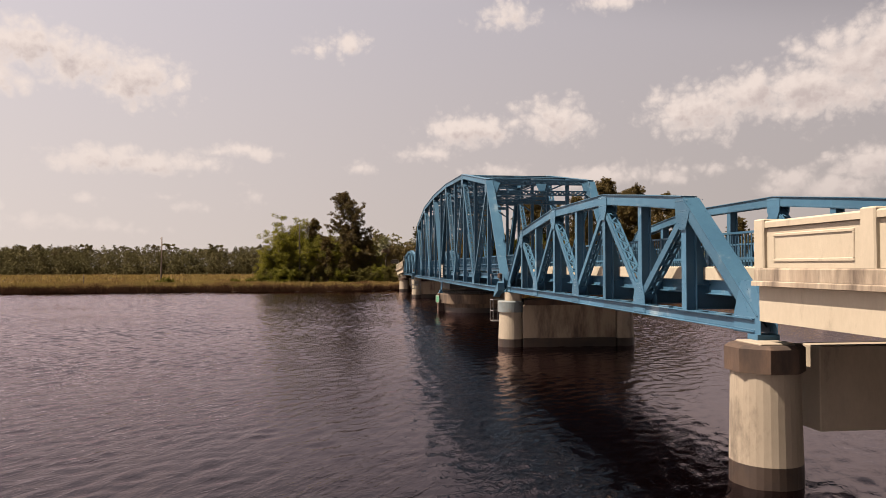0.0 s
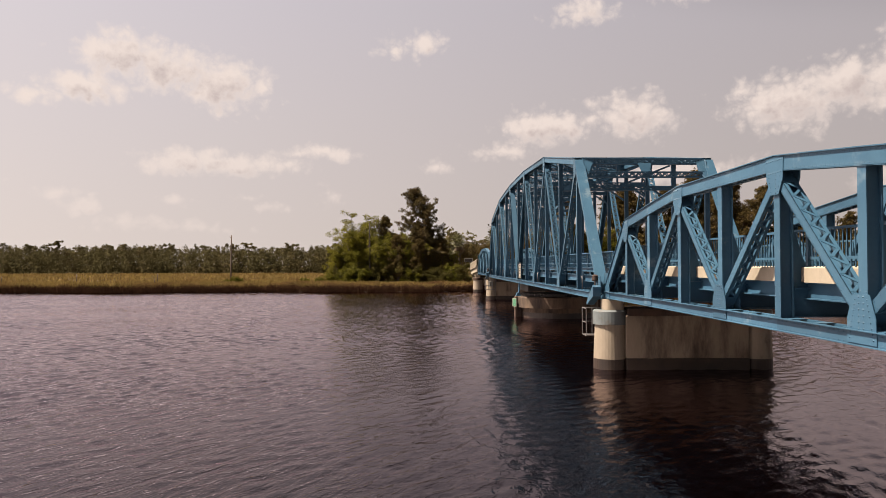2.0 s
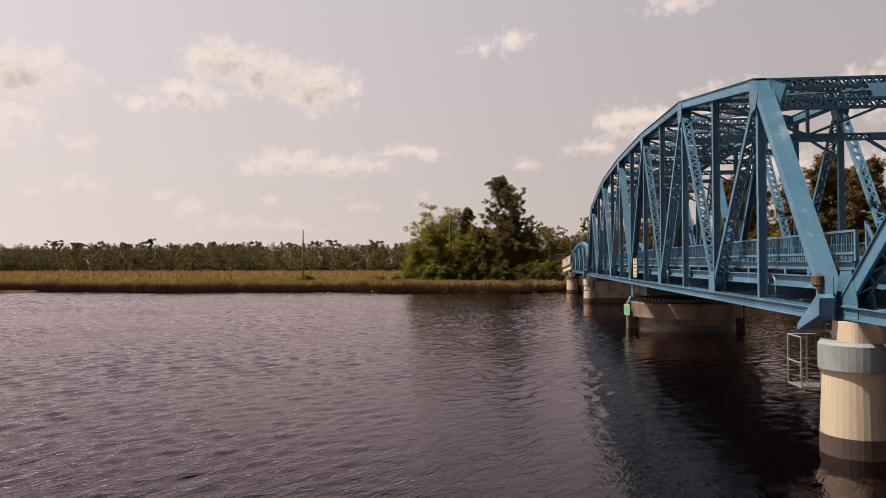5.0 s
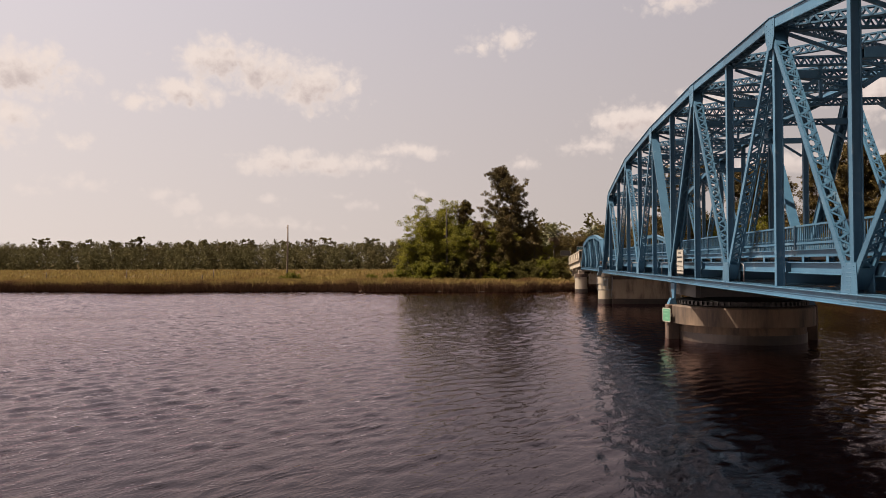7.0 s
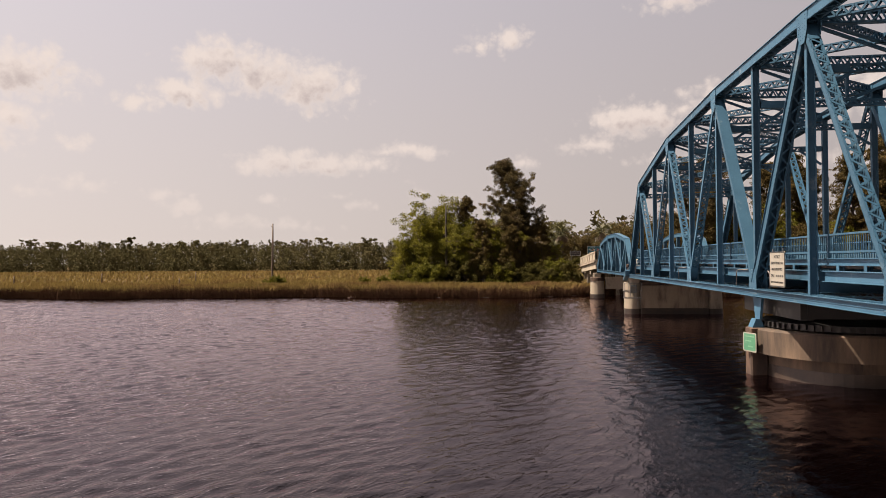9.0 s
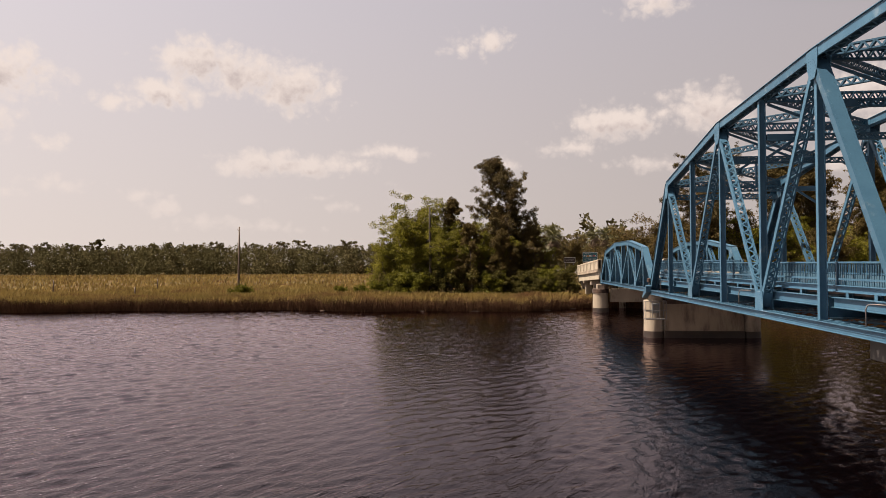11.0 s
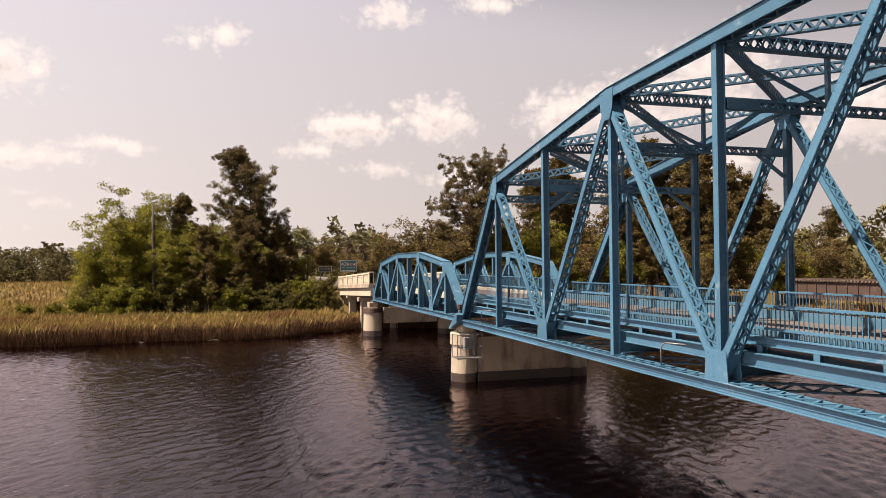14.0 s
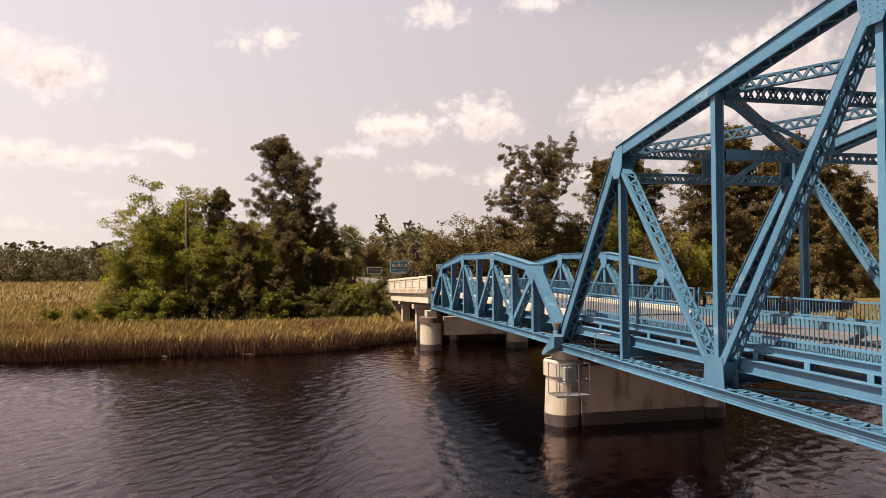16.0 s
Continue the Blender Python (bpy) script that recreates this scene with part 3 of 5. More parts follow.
def swing_span():
    root = thing("swing_span", "blue riveted steel through-truss swing span with arched top chord", "bridge span")
    for x, side in ((XN, -1), (XF, 1)):
        # chords, panel by panel
        for k in range(-6, 6):
            y0, y1 = k * P, (k + 1) * P
            g = Geo()
            for s in (-1, 1):
                xs = x + s * (SW / 2 - 0.02)
                g.box(xs - 0.015, xs + 0.015, y0, y1, ZB + 0.02, ZT - 0.012)
                for z0, z1 in ((ZB, ZB + 0.02), (ZT - 0.02, ZT)):
                    g.box(min(xs, xs + s * 0.10), max(xs, xs + s * 0.10), y0, y1, z0, z1)
                zm = (ZB + ZT) / 2
                g.box(min(xs, xs + s * 0.035), max(xs, xs + s * 0.035), y0, y1, zm - 0.012, zm + 0.012)
                g.rivets((xs + s * 0.016, y0 + .05, ZB + 0.07), (xs + s * 0.016, y1 - .05, ZB + 0.07), 0.2, (s, 0, 0))
                g.rivets((xs + s * 0.016, y0 + .05, ZT - 0.07), (xs + s * 0.016, y1 - .05, ZT - 0.07), 0.2, (s, 0, 0))
                g.rivets((xs + s * 0.07, y0 + .05, ZT), (xs + s * 0.07, y1 - .05, ZT), 0.2, (0, 0, 1))
            n = 20
            for i in range(n):
                sg = 1 if i % 2 else -1
                for z in (ZB + 0.01, ZT + 0.014):
                    g.bar((x + sg * 0.24, y0 + P * i / n, z), (x - sg * 0.24, y0 + P * (i + 1) / n, z), 0.075, 0.028)
            part("bottom_chord", g, BLUE, root)
            if -5 <= k < 5:
                g = Geo()
                boxed(g, (x, y0, top_z(k) - SH / 2 - 0.03), (x, y1, top_z(k + 1) - SH / 2 - 0.03), SW, SH)
                part("top_chord", g, BLUE, root)
        for e in (-1, 1):
            g = Geo()
            boxed(g, (x, e * 6 * P, ZT - 0.1), (x, e * 5 * P, top_z(5) - 0.25), SW, SH)
            part("end_post", g, BLUE, root)
        # verticals
        for k in range(-5, 6):
            g = Geo()
            y = k * P
            i_post(g, (x, y, ZT - 0.05), (x, y, top_z(k) - SH), 0.22 if k % 2 == 0 else 0.2, 0.28)
            for s in (-1, 1):
                for m in (-1, 1):
                    g.rivets((x + s * 0.14, y + m * 0.07, ZT), (x + s * 0.14, y + m * 0.07, ZT + 1.0), 0.14, (s, 0, 0))
            part("vertical", g, BLUE, root)
        # diagonals
        for e in (-1, 1):
            for a, b in ((5, 4), (3, 4), (3, 2), (1, 2), (1, 0)):
                g = Geo()
                p, q = (x, e * a * P, top_z(a) - 0.55), (x, e * b * P, ZT + 0.2)
                if b == 0:
                    boxed(g, p, q, 0.41, 0.32)
                else:
                    laced(g, p, q, 0.41, 0.25, 0.07, 0.24, ends=0.75)
                part("diagonal", g, BLUE, root)
        # node plates
        for k in range(-6, 7):
            y, g = k * P, Geo()
            if k % 2 == 0:
                wd = 0.52 if abs(k) < 6 else 0.42
                gusset(g, x, 0.42, [(y - wd, ZB + .04), (y + wd, ZB + .04), (y + wd * 0.95, ZT + 0.1), (y + 0.42, ZT + 0.85), (y - 0.42, ZT + 0.85), (y - wd * 0.95, ZT + 0.1)],
                       (((y - 0.5, ZB + .2), (y - .3, ZT + .75)), ((y + 0.5, ZB + .2), (y + .3, ZT + .75)), ((y - .1, ZT), (y - .1, ZT + .8)), ((y + .1, ZT), (y + .1, ZT + .8)), ((y - .5, ZB + .12), (y + .5, ZB + .12))))
                part("node_plate", g, BLUE, root)
            if k % 2 and abs(k) <= 5:
                z = top_z(k)
                s1 = (top_z(k + 1) - z) * 0.5 / P if abs(k + 1) <= 5 else -0.5
                s0 = (top_z(k - 1) - z) * 0.5 / P if abs(k - 1) <= 5 else -0.5
                gusset(g, x, SW, [(y - 0.48, z - 0.06 + s0), (y - 0.42, z - 0.75), (y - 0.2, z - 1.15), (y + 0.2, z - 1.15), (y + 0.42, z - 0.75), (y + 0.48, z - 0.06 + s1), (y, z - 0.05)][::-1],
                       (((y - .3, z - .2), (y - .25, z - .95)), ((y + .3, z - .2), (y + .25, z - .95)), ((y - .1, z - .45), (y - .1, z - 1.1)), ((y + .1, z - .45), (y + .1, z - 1.1))))
                part("node_plate", g, BLUE, root)
    # floor: cross beams, stringers, deck
    for k in range(-6, 7):
        g = Geo()
        y = k * P
        g.box(XN + 0.2, XF - 0.2, y - 0.012, y + 0.012, 3.72, 4.5)
        for z in (3.72, 4.5):
            g.box(XN + 0.2, XF - 0.2, y - 0.16, y + 0.16, z - 0.015, z + 0.015)
        part("floor_beam", g, BLUE, root)
        if k < 6:
            for x in (XN + 0.32, XF - 0.32):
                g = Geo()
                g.box(x - 0.012, x + 0.012, y + 0.2, y + P - 0.2, 4.12, 4.47)
                for z in (4.12, 4.47):
                    g.box(x - 0.11, x + 0.11, y + 0.2, y + P - 0.2, z - 0.012, z + 0.012)
                for z in (4.17, 4.42):
                    for s in (-1, 1):
                        g.rivets((x + s * 0.012, y + .3, z), (x + s * 0.012, y + P - .3, z), 0.19, (s, 0, 0))
                for s in (-1, 1):
                    g.rivets((x + s * 0.08, y + .3, 4.482), (x + s * .08, y + P - .3, 4.482), 0.19, (0, 0, 1))
                st = part("outer_stringer", g, BLUE, root)
                for i in range(3):
                    b = Geo()
                    yb = y + P * (i + 0.5) / 3
                    xi = x + (0.18 if x < XM else -0.18)
                    b.box(xi - 0.07, xi + 0.07, yb - 0.012, yb + 0.012, 4.48, 4.62)
                    b.box(xi - 0.09, xi - 0.07, yb - 0.1, yb + 0.1, 4.2, 4.68)
                    b.box(xi + 0.07, xi + 0.09, yb - 0.1, yb + 0.1, 4.2, 4.68)
                    part("bracket", b, BLUE, st)
            for i in range(4):
                x = 1.6 + i * 1.57
                g = Geo()
                g.box(x - 0.01, x + 0.01, y, y + P, 4.12, 4.5)
                g.box(x - 0.09, x + 0.09, y, y + P, 4.1, 4.12)
                g.box(x - 0.09, x + 0.09, y, y + P, 4.5, 4.52)
                part("stringer", g, BLUE_GREY, root)
            # bottom bracing
            for a, b in ((XN, XF), (XF, XN)):
                g = Geo()
                laced(g, (a, y, ZB + 0.2), (b, y + P, ZB + 0.2), 0.24, 0.16, 0.05, 0.4, (1,), (0, 0, 1), False)
                part("bottom_lateral", g, BLUE, root)
            # edge channel, curb and railing
            for x, s in ((XN + 0.5, 1), (XF - 0.5, -1)):
                g = Geo()
                g.box(min(x, x + s * 0.03), max(x, x + s * 0.03), y + 0.01, y + P - 0.01, 4.66, 4.9)
                g.box(min(x - s * 0.08, x), max(x - s * 0.08, x), y + 0.01, y + P - 0.01, 4.66, 4.685)
                g.box(min(x - s * 0.08, x + s * .25), max(x - s * 0.08, x + s * .25), y + 0.01, y + P - 0.01, 4.88, 4.905)
                part("edge_channel", g, BLUE, root)
                g = Geo()
                g.box(min(x + s * 0.3, x + s * 0.42), max(x + s * 0.3, x + s * 0.42), y + 0.01, y + P - 0.01, 4.72, 5.04)
                part("curb", g, BLUE_GREY, root)
                railing(root, x + s * 0.06, y + 0.06, y + P - 0.06, 4.9, 5.72, 5.12, BLUE)
    g = Geo()
    g.box(XN + 0.62, XF - 0.62, -6 * P - 0.05, 6 * P + 0.05, 4.56, 4.72)
    part("deck", g, ROAD, root, "worn reddish-brown grating road deck")
    # overhead bracing
    for k in range(-5, 6):
        y, z = k * P, top_z(k)
        if abs(k) < 5:
            g = Geo()
            laced(g, (XN + .2, y, z - 0.28), (XF - .2, y, z - 0.28), 0.42, 0.26, 0.07, 0.2, (1, -1), (0, 0, 1), False, 0.3)
            part("top_strut", g, BLUE, root)
            zl = z - 2.05
            g = Geo()
            laced(g, (XN + .2, y, zl), (XF - .2, y, zl), 0.3, 0.2, 0.07, 0.2, (1, -1), (0, 0, 1), False, 1.1)
            part("lower_strut", g, BLUE, root)
            g = Geo()
            for xa, xb in ((XN + .25, XM), (XF - .25, XM)):
                g.bar((xa, y, z - 0.55), (xb, y, zl + 0.1), 0.09, 0.11)
            g.bar((XM, y, z - 0.5), (XM, y, zl + 0.12), 0.12, 0.12, up=(1, 0, 0))
            for xa, s in ((XN + .2, 1), (XF - .2, -1)):
                g.bar((xa, y, zl - 0.9), (xa + s * 1.2, y, zl - 0.1), 0.1, 0.12)
            part("sway_brace", g, BLUE, root)
        else:
            e = 1 if k > 0 else -1
            for dz, dy, nm in ((0.22, 0.0, "portal_strut"), (1.05, 0.62, "portal_strut")):
                g = Geo()
                yy = y + e * dy * 0.8
                laced(g, (XN + .2, yy, z - dz), (XF - .2, yy, z - dz), 0.36, 0.24, 0.08, 0.19, (1, -1), (0, 0, 1), True, 0.3)
                part(nm, g, BLUE, root)
            for xa, s in ((XN + .2, 1), (XF - .2, -1)):
                g = Geo()
                g.prism([(xa, y + e * .25, z - 0.1), (xa + s * 0.55, y + e * .3, z - 0.3), (xa + s * 0.45, y + e * .45, z - .95), (xa, y + e * 0.95, z - 1.5)], (0, e * 0.02, 0))
                part("portal_plate", g, BLUE, root)
            g = Geo()
            g.prism([(XM - .4, y + e * .3, z - .35), (XM + .4, y + e * .3, z - .35), (XM + .2, y + e * .5, z - .95), (XM - .2, y + e * .5, z - .95)], (0, e * 0.02, 0))
            part("portal_plate", g, BLUE, root)
        if k < 5:
            z1 = top_z(k + 1)
            for a, b in ((XN + .15, XF - .15), (XF - .15, XN + .15)):
                g = Geo()
                laced(g, (a, y, z - 0.2), (b, y + P, z1 - 0.2), 0.34, 0.2, 0.06, 0.19, (1, -1), (0, 0, 1), False, 0.35)
                part("top_lateral", g, BLUE, root)
    # pivot gear below the floor
    g = Geo()
    for x in (XN + .7, XF - .7):
        g.box(x - 0.25, x + 0.25, -3.4, 3.4, 2.55, 3.6)
    for y in (-3.2, 3.2):
        g.box(XN + .7, XF - .7, y - 0.25, y + 0.25, 2.6, 3.55)
    part("pivot_frame", g, DECK_SHADE, root, "turning machinery under the floor, coloured near black for the deck shade")
    g = Geo()
    g.tube([(XM, 0, 2.05), (XM, 0, 2.3)], [3.5, 3.5], 48)
    for i in range(72):
        a = 2 * math.pi * i / 72
        g.bar((XM + 3.5 * math.cos(a), 3.5 * math.sin(a), 2.18), (XM + 3.62 * math.cos(a), 3.62 * math.sin(a), 2.18), 0.12, 0.2)
    part("rack", g, DECK_SHADE, root, "toothed turning rack")
    for e in (-1, 1):
        for x, s in ((XN, -1), (XF, 1)):
            g = Geo()
            y = e * 6 * P
            t = -s
            g.prism([(x + s * 0.25, y + t * 0.95, 3.0), (x + s * .25, y + t * 1.0, 3.14), (x + s * .25, y - t * 0.42, 4.05), (x + s * .25, y - t * 0.55, 3.95), (x + s * .25, y - t * .5, 3.5)], (s * 0.38, 0, 0))
            part("end_hood", g, BLUE, root, "dark blue sloping end hood")
    for x, s in ((XN, -1), (XF, 1)):
        g = Geo()
        g.prism([(x - .05, -0.55, ZB - .06), (x - .05, 0.55, ZB - .06), (x - .05, 0.3, 2.35), (x - .05, -0.3, 2.35)], (0.1, 0, 0))
        g.box(x - .2, x + .2, -.4, .4, ZB - .06, ZB)
        part("balance_leg", g, BLUE, root)
    return root


swing = swing_span()


# ---- pony spans ----
def pony_span(y0):
    root = thing("pony_span", "blue riveted steel pony truss span with polygonal top chord", "bridge span", "pony truss spans", at=(0, y0, 0))
    zt = {0: 3.65, 1: 7.06, 2: 7.42, 3: 7.78, 4: 7.78, 5: 7.78, 6: 7.42, 7: 7.06, 8: 3.65}
    # nodes along the span: the end panels are a little longer
    ny = [k * Q + (0.27 if k == 1 else -0.27 if k == 7 else 0.0) for k in range(9)]
    w, h = 0.40, 0.36
    for x, out in ((PN, -1), (PF, 1)):
        for k in range(8):
            ya, yb = ny[k], ny[k + 1]
            g = Geo()
            for s in (-1, 1):
                xs = x + s * (w / 2 - 0.02)
                g.box(xs - 0.015, xs + 0.015, ya, yb, 3.42, 3.72)
                for z in (3.41, 3.71):
                    g.box(min(xs, xs + s * 0.1), max(xs, xs + s * 0.1), ya, yb, z, z + 0.02)
                for z in (3.47, 3.66):
                    g.rivets((xs + s * 0.016, ya + .1, z), (xs + s * 0.016, yb - .1, z), 0.18, (s, 0, 0))
            for i in range(3):
                yy = ya + (i + 0.5) * (yb - ya) / 3
                g.box(x - 0.19, x + 0.19, yy - 0.15, yy + 0.15, 3.732, 3.744)
            part("bottom_chord", g, BLUE, root)
            if 1 <= k <= 6:
                g = Geo()
                boxed(g, (x, ya, zt[k] - h / 2 - .03), (x, yb, zt[k + 1] - h / 2 - .03), w, h)
                part("top_chord", g, BLUE, root)
        for a, b in ((0, 1), (8, 7)):
            g = Geo()
            boxed(g, (x, ny[a], 3.66), (x, ny[b], zt[b] - 0.22), w, h)
            part("end_post", g, BLUE, root)
        for k in range(1, 8):
            g = Geo()
            i_post(g, (x, ny[k], 3.71), (x, ny[k], zt[k] - h - .03), 0.3, 0.34)
            for m in (-1, 1):
                g.rivets((x - .17, ny[k] + m * 0.1, 3.76), (x - .17, ny[k] + m * .1, 4.5), 0.12, (-1, 0, 0))
            # knee plate to the floor beam
            xi = x - out * 0.17
            g.prism([(xi, ny[k] - 0.01, 3.9), (xi - out * 0.5, ny[k] - 0.01, 4.2), (xi - out * .45, ny[k] - .01, 4.75), (xi - out * 0.05, ny[k] - .01, 6.0), (xi, ny[k] - .01, 6.0)], (0, 0.02, 0))
            part("vertical", g, BLUE, root)
        for a, b in ((1, 2), (3, 2), (3, 4), (5, 4), (5, 6), (7, 6)):
            g = Geo()
            laced(g, (x, ny[a], zt[a] - 0.55), (x, ny[b], 3.92), 0.36, 0.26, 0.08, 0.26, ends=0.4)
            part("diagonal", g, BLUE, root)
        for k in range(9):
            y, g = ny[k], Geo()
            if k in (0, 8):
                e = 1 if k == 0 else -1
                gusset(g, x, w, [(y - e * .25, 3.37), (y + e * 0.95, 3.37), (y + e * 0.95, 3.82), (y + e * .6, 4.65), (y - e * .0, 4.65), (y - e * .25, 4.2)][::e],
                       (((y, 3.46), (y + e * .85, 3.46)), ((y + e * .05, 3.9), (y + e * .4, 4.65)), ((y + e * .3, 3.9), (y + e * .6, 4.4)), ((y, 3.75), (y + e * .85, 3.75))))
                g.box(x - .28, x + .28, y - .22, y + .22, 3.24, 3.37)
            elif k % 2 == 0:
                gusset(g, x, w, [(y - .5, 3.46), (y + .5, 3.46), (y + .48, 3.96), (y + .28, 4.45), (y - .28, 4.45), (y - .48, 3.96)],
                       (((y - .4, 3.56), (y - .2, 4.35)), ((y + .4, 3.56), (y + .2, 4.35)), ((y - .08, 3.76), (y - .08, 4.4)), ((y + .08, 3.76), (y + .08, 4.4))))
            else:
                z = zt[k]
                zl, zr = (zt[k - 1] - z) * 0.45 / Q, (zt[k + 1] - z) * 0.45 / Q
                if k == 1:
                    zl = -0.42
                if k == 7:
                    zr = -0.42
                gusset(g, x, w, [(y - .45, z - .06 + zl), (y - .42, z - .62), (y - .2, z - 1.0), (y + .2, z - 1.0), (y + .42, z - .62), (y + .45, z - .06 + zr), (y, z - .05)][::-1],
                       (((y - .32, z - .45), (y + .32, z - .45)), ((y - .28, z - .55), (y - .18, z - .92)), ((y + .28, z - .55), (y + .18, z - .92)), ((y - .06, z - .5), (y - .06, z - .95)), ((y - .4, z - .15), (y + .4, z - .15))))
            if g.v:
                part("node_plate", g, BLUE, root)
    for k in range(9):
        g = Geo()
        y = ny[k]
        end = ny[k + 1] if k < 8 else 0
        g.box(PN + 0.2, PF - 0.2, y - 0.012, y + 0.012, 3.75, 4.45)
        for z in (3.75, 4.45):
            g.box(PN + .2, PF - .2, y - 0.14, y + 0.14, z - .015, z + .015)
        part("floor_beam", g, BLUE, root)
        if k < 8:
            for x in (PN + .6, PF - .6, 2.4, 3.95, 5.5):
                g = Geo()
                g.box(x - .012, x + .012, y + .02, end - .02, 4.2, 4.58)
                for z in (4.2, 4.58):
                    g.box(x - .12, x + .12, y + .02, end - .02, z - .015, z + .015)
                part("stringer", g, BLUE, root)
            for x, s in ((PN + .5, 1), (PF - .5, -1)):
                railing(root, x + s * 0.15, y + .06, end - .06, 4.98, 5.9, 5.2, BLUE)
    for x, s in ((PN + .42, 1), (PF - .42, -1)):
        g = Geo()
        g.chamfered(min(x, x + s * .36), max(x, x + s * .36), 0.02, 8 * Q - 0.02, 4.6, 4.98, 0.025)
        part("curb", g, CREAM, root, "cream concrete curb")
    g = Geo()
    g.box(PN + .8, PF - .8, 0, 8 * Q, 4.6, 4.76)
    part("deck", g, ROAD, root, "worn pale concrete road deck")
    # end stay of the railing
    for y, e in ((0, 1), (8 * Q, -1)):
        for x in (PN + .45, PF - .45):
            g = Geo()
            g.bar((x, y + e * 0.05, 4.7), (x, y - e * .02, 5.95), 0.07, 0.07, up=(1, 0, 0))
            g.bar((x, y + e * 0.9, 4.75), (x, y, 5.85), 0.06, 0.06, up=(1, 0, 0))
            part("rail_stay", g, BLUE, root)
    return root


pony_far = pony_span(PONY0)
pony_near = copy_thing(pony_far, pose(0, -PONY0 - 8 * Q, 0))


# ---- concrete approaches ----
YA = PONY0 + 8 * Q + 0.5


def approach(e, length):
    """Concrete approach from the pony span's outer end; e: which way it runs along y."""
    root = thing("approach_span", "cream painted concrete approach span with panelled parapets", "bridge span", "concrete approach spans")
    ys = sorted((e * YA, e * (YA + length)))
    g = Geo()
    g.box(0.35, XF - 0.2, *ys, 4.2, 4.76)
    part("deck", g, ROAD, root, "worn grey concrete road deck")
    for x, s in ((-0.1, 1), (8.0, -1)):
        def slab(x0, x1, ya, yb, za, zb, c, nm, to, mt=CREAM, lb=""):
            h = Geo()
            h.chamfered(min(x + s * x0, x + s * x1), max(x + s * x0, x + s * x1), ya, yb, za, zb, c)
            return part(nm, h, mt, to, lb)
        girder = slab(0.12, 0.55, ys[0], ys[1], 3.72, 4.54, 0.02, "girder", root)
        slab(-0.08, 0.62, ys[0] - .0, ys[1], 4.545, 4.66, 0.02, "ledge", root, STREAK, "weather-streaked projecting ledge")
        slab(-0.02, 0.5, ys[0], ys[1], 4.665, 4.95, 0.03, "plinth", root, STREAK, "plinth course streaked with dark weather stains")
        wall = slab(0.1, 0.42, ys[0], ys[1], 4.955, 5.86, 0.02, "parapet", root)
        slab(0.04, 0.48, ys[0], ys[1], 5.865, 6.02, 0.035, "coping", root)
        n = max(1, round(length / 3.6))
        for i in range(n + 1):
            y = ys[0] + 0.2 + i * (length - 0.4) / n
            slab(0.0, 0.52, y - 0.2, y + 0.2, 4.95, 6.07, 0.03, "pilaster", root)
            if i < n:
                ya, yb = y + 0.45, y + (length - 0.4) / n - 0.45
                for za, zb in ((5.1, 5.16), (5.66, 5.72)):
                    slab(0.075, 0.13, ya, yb, za, zb, 0.015, "panel_border", wall)
                for y2 in (ya, yb - 0.06):
                    slab(0.075, 0.13, y2, y2 + .06, 5.165, 5.655, 0.015, "panel_border", wall)
    for x in (2.4, 4.0, 5.6):
        g = Geo()
        g.box(x - .22, x + .22, *ys, 3.9, 4.2)
        part("girder", g, PIER, root)
    if e > 0:
        # the far approach runs gently downhill
        for o in root.children_recursive:
            for v in o.data.vertices:
                v.co.z += 0.1 - 0.035 * (v.co.y - YA)
    return root


approach_near = approach(-1, 50.0)
approach_far = approach(1, 22.0)


# ---- piers ----
def ring(cx, cy, rx, ry, z, n=32, sq=2.0):
    out = []
    for i in range(n):
        a = 2 * math.pi * i / n
        c, s = math.cos(a), math.sin(a)
        out.append((cx + rx * math.copysign(abs(c) ** (2 / sq), c), cy + ry * math.copysign(abs(s) ** (2 / sq), s), z))
    return out


def loft(g, rings):
    n = len(rings[0])
    vs = [p for r in rings for p in r]
    fs = [(k * n + i, k * n + (i + 1) % n, (k + 1) * n + (i + 1) % n, (k + 1) * n + i) for k in range(len(rings) - 1) for i in range(n)]
    fs += [tuple(range(n))[::-1], tuple(range((len(rings) - 1) * n, len(rings) * n))]
    g.add(vs, fs)


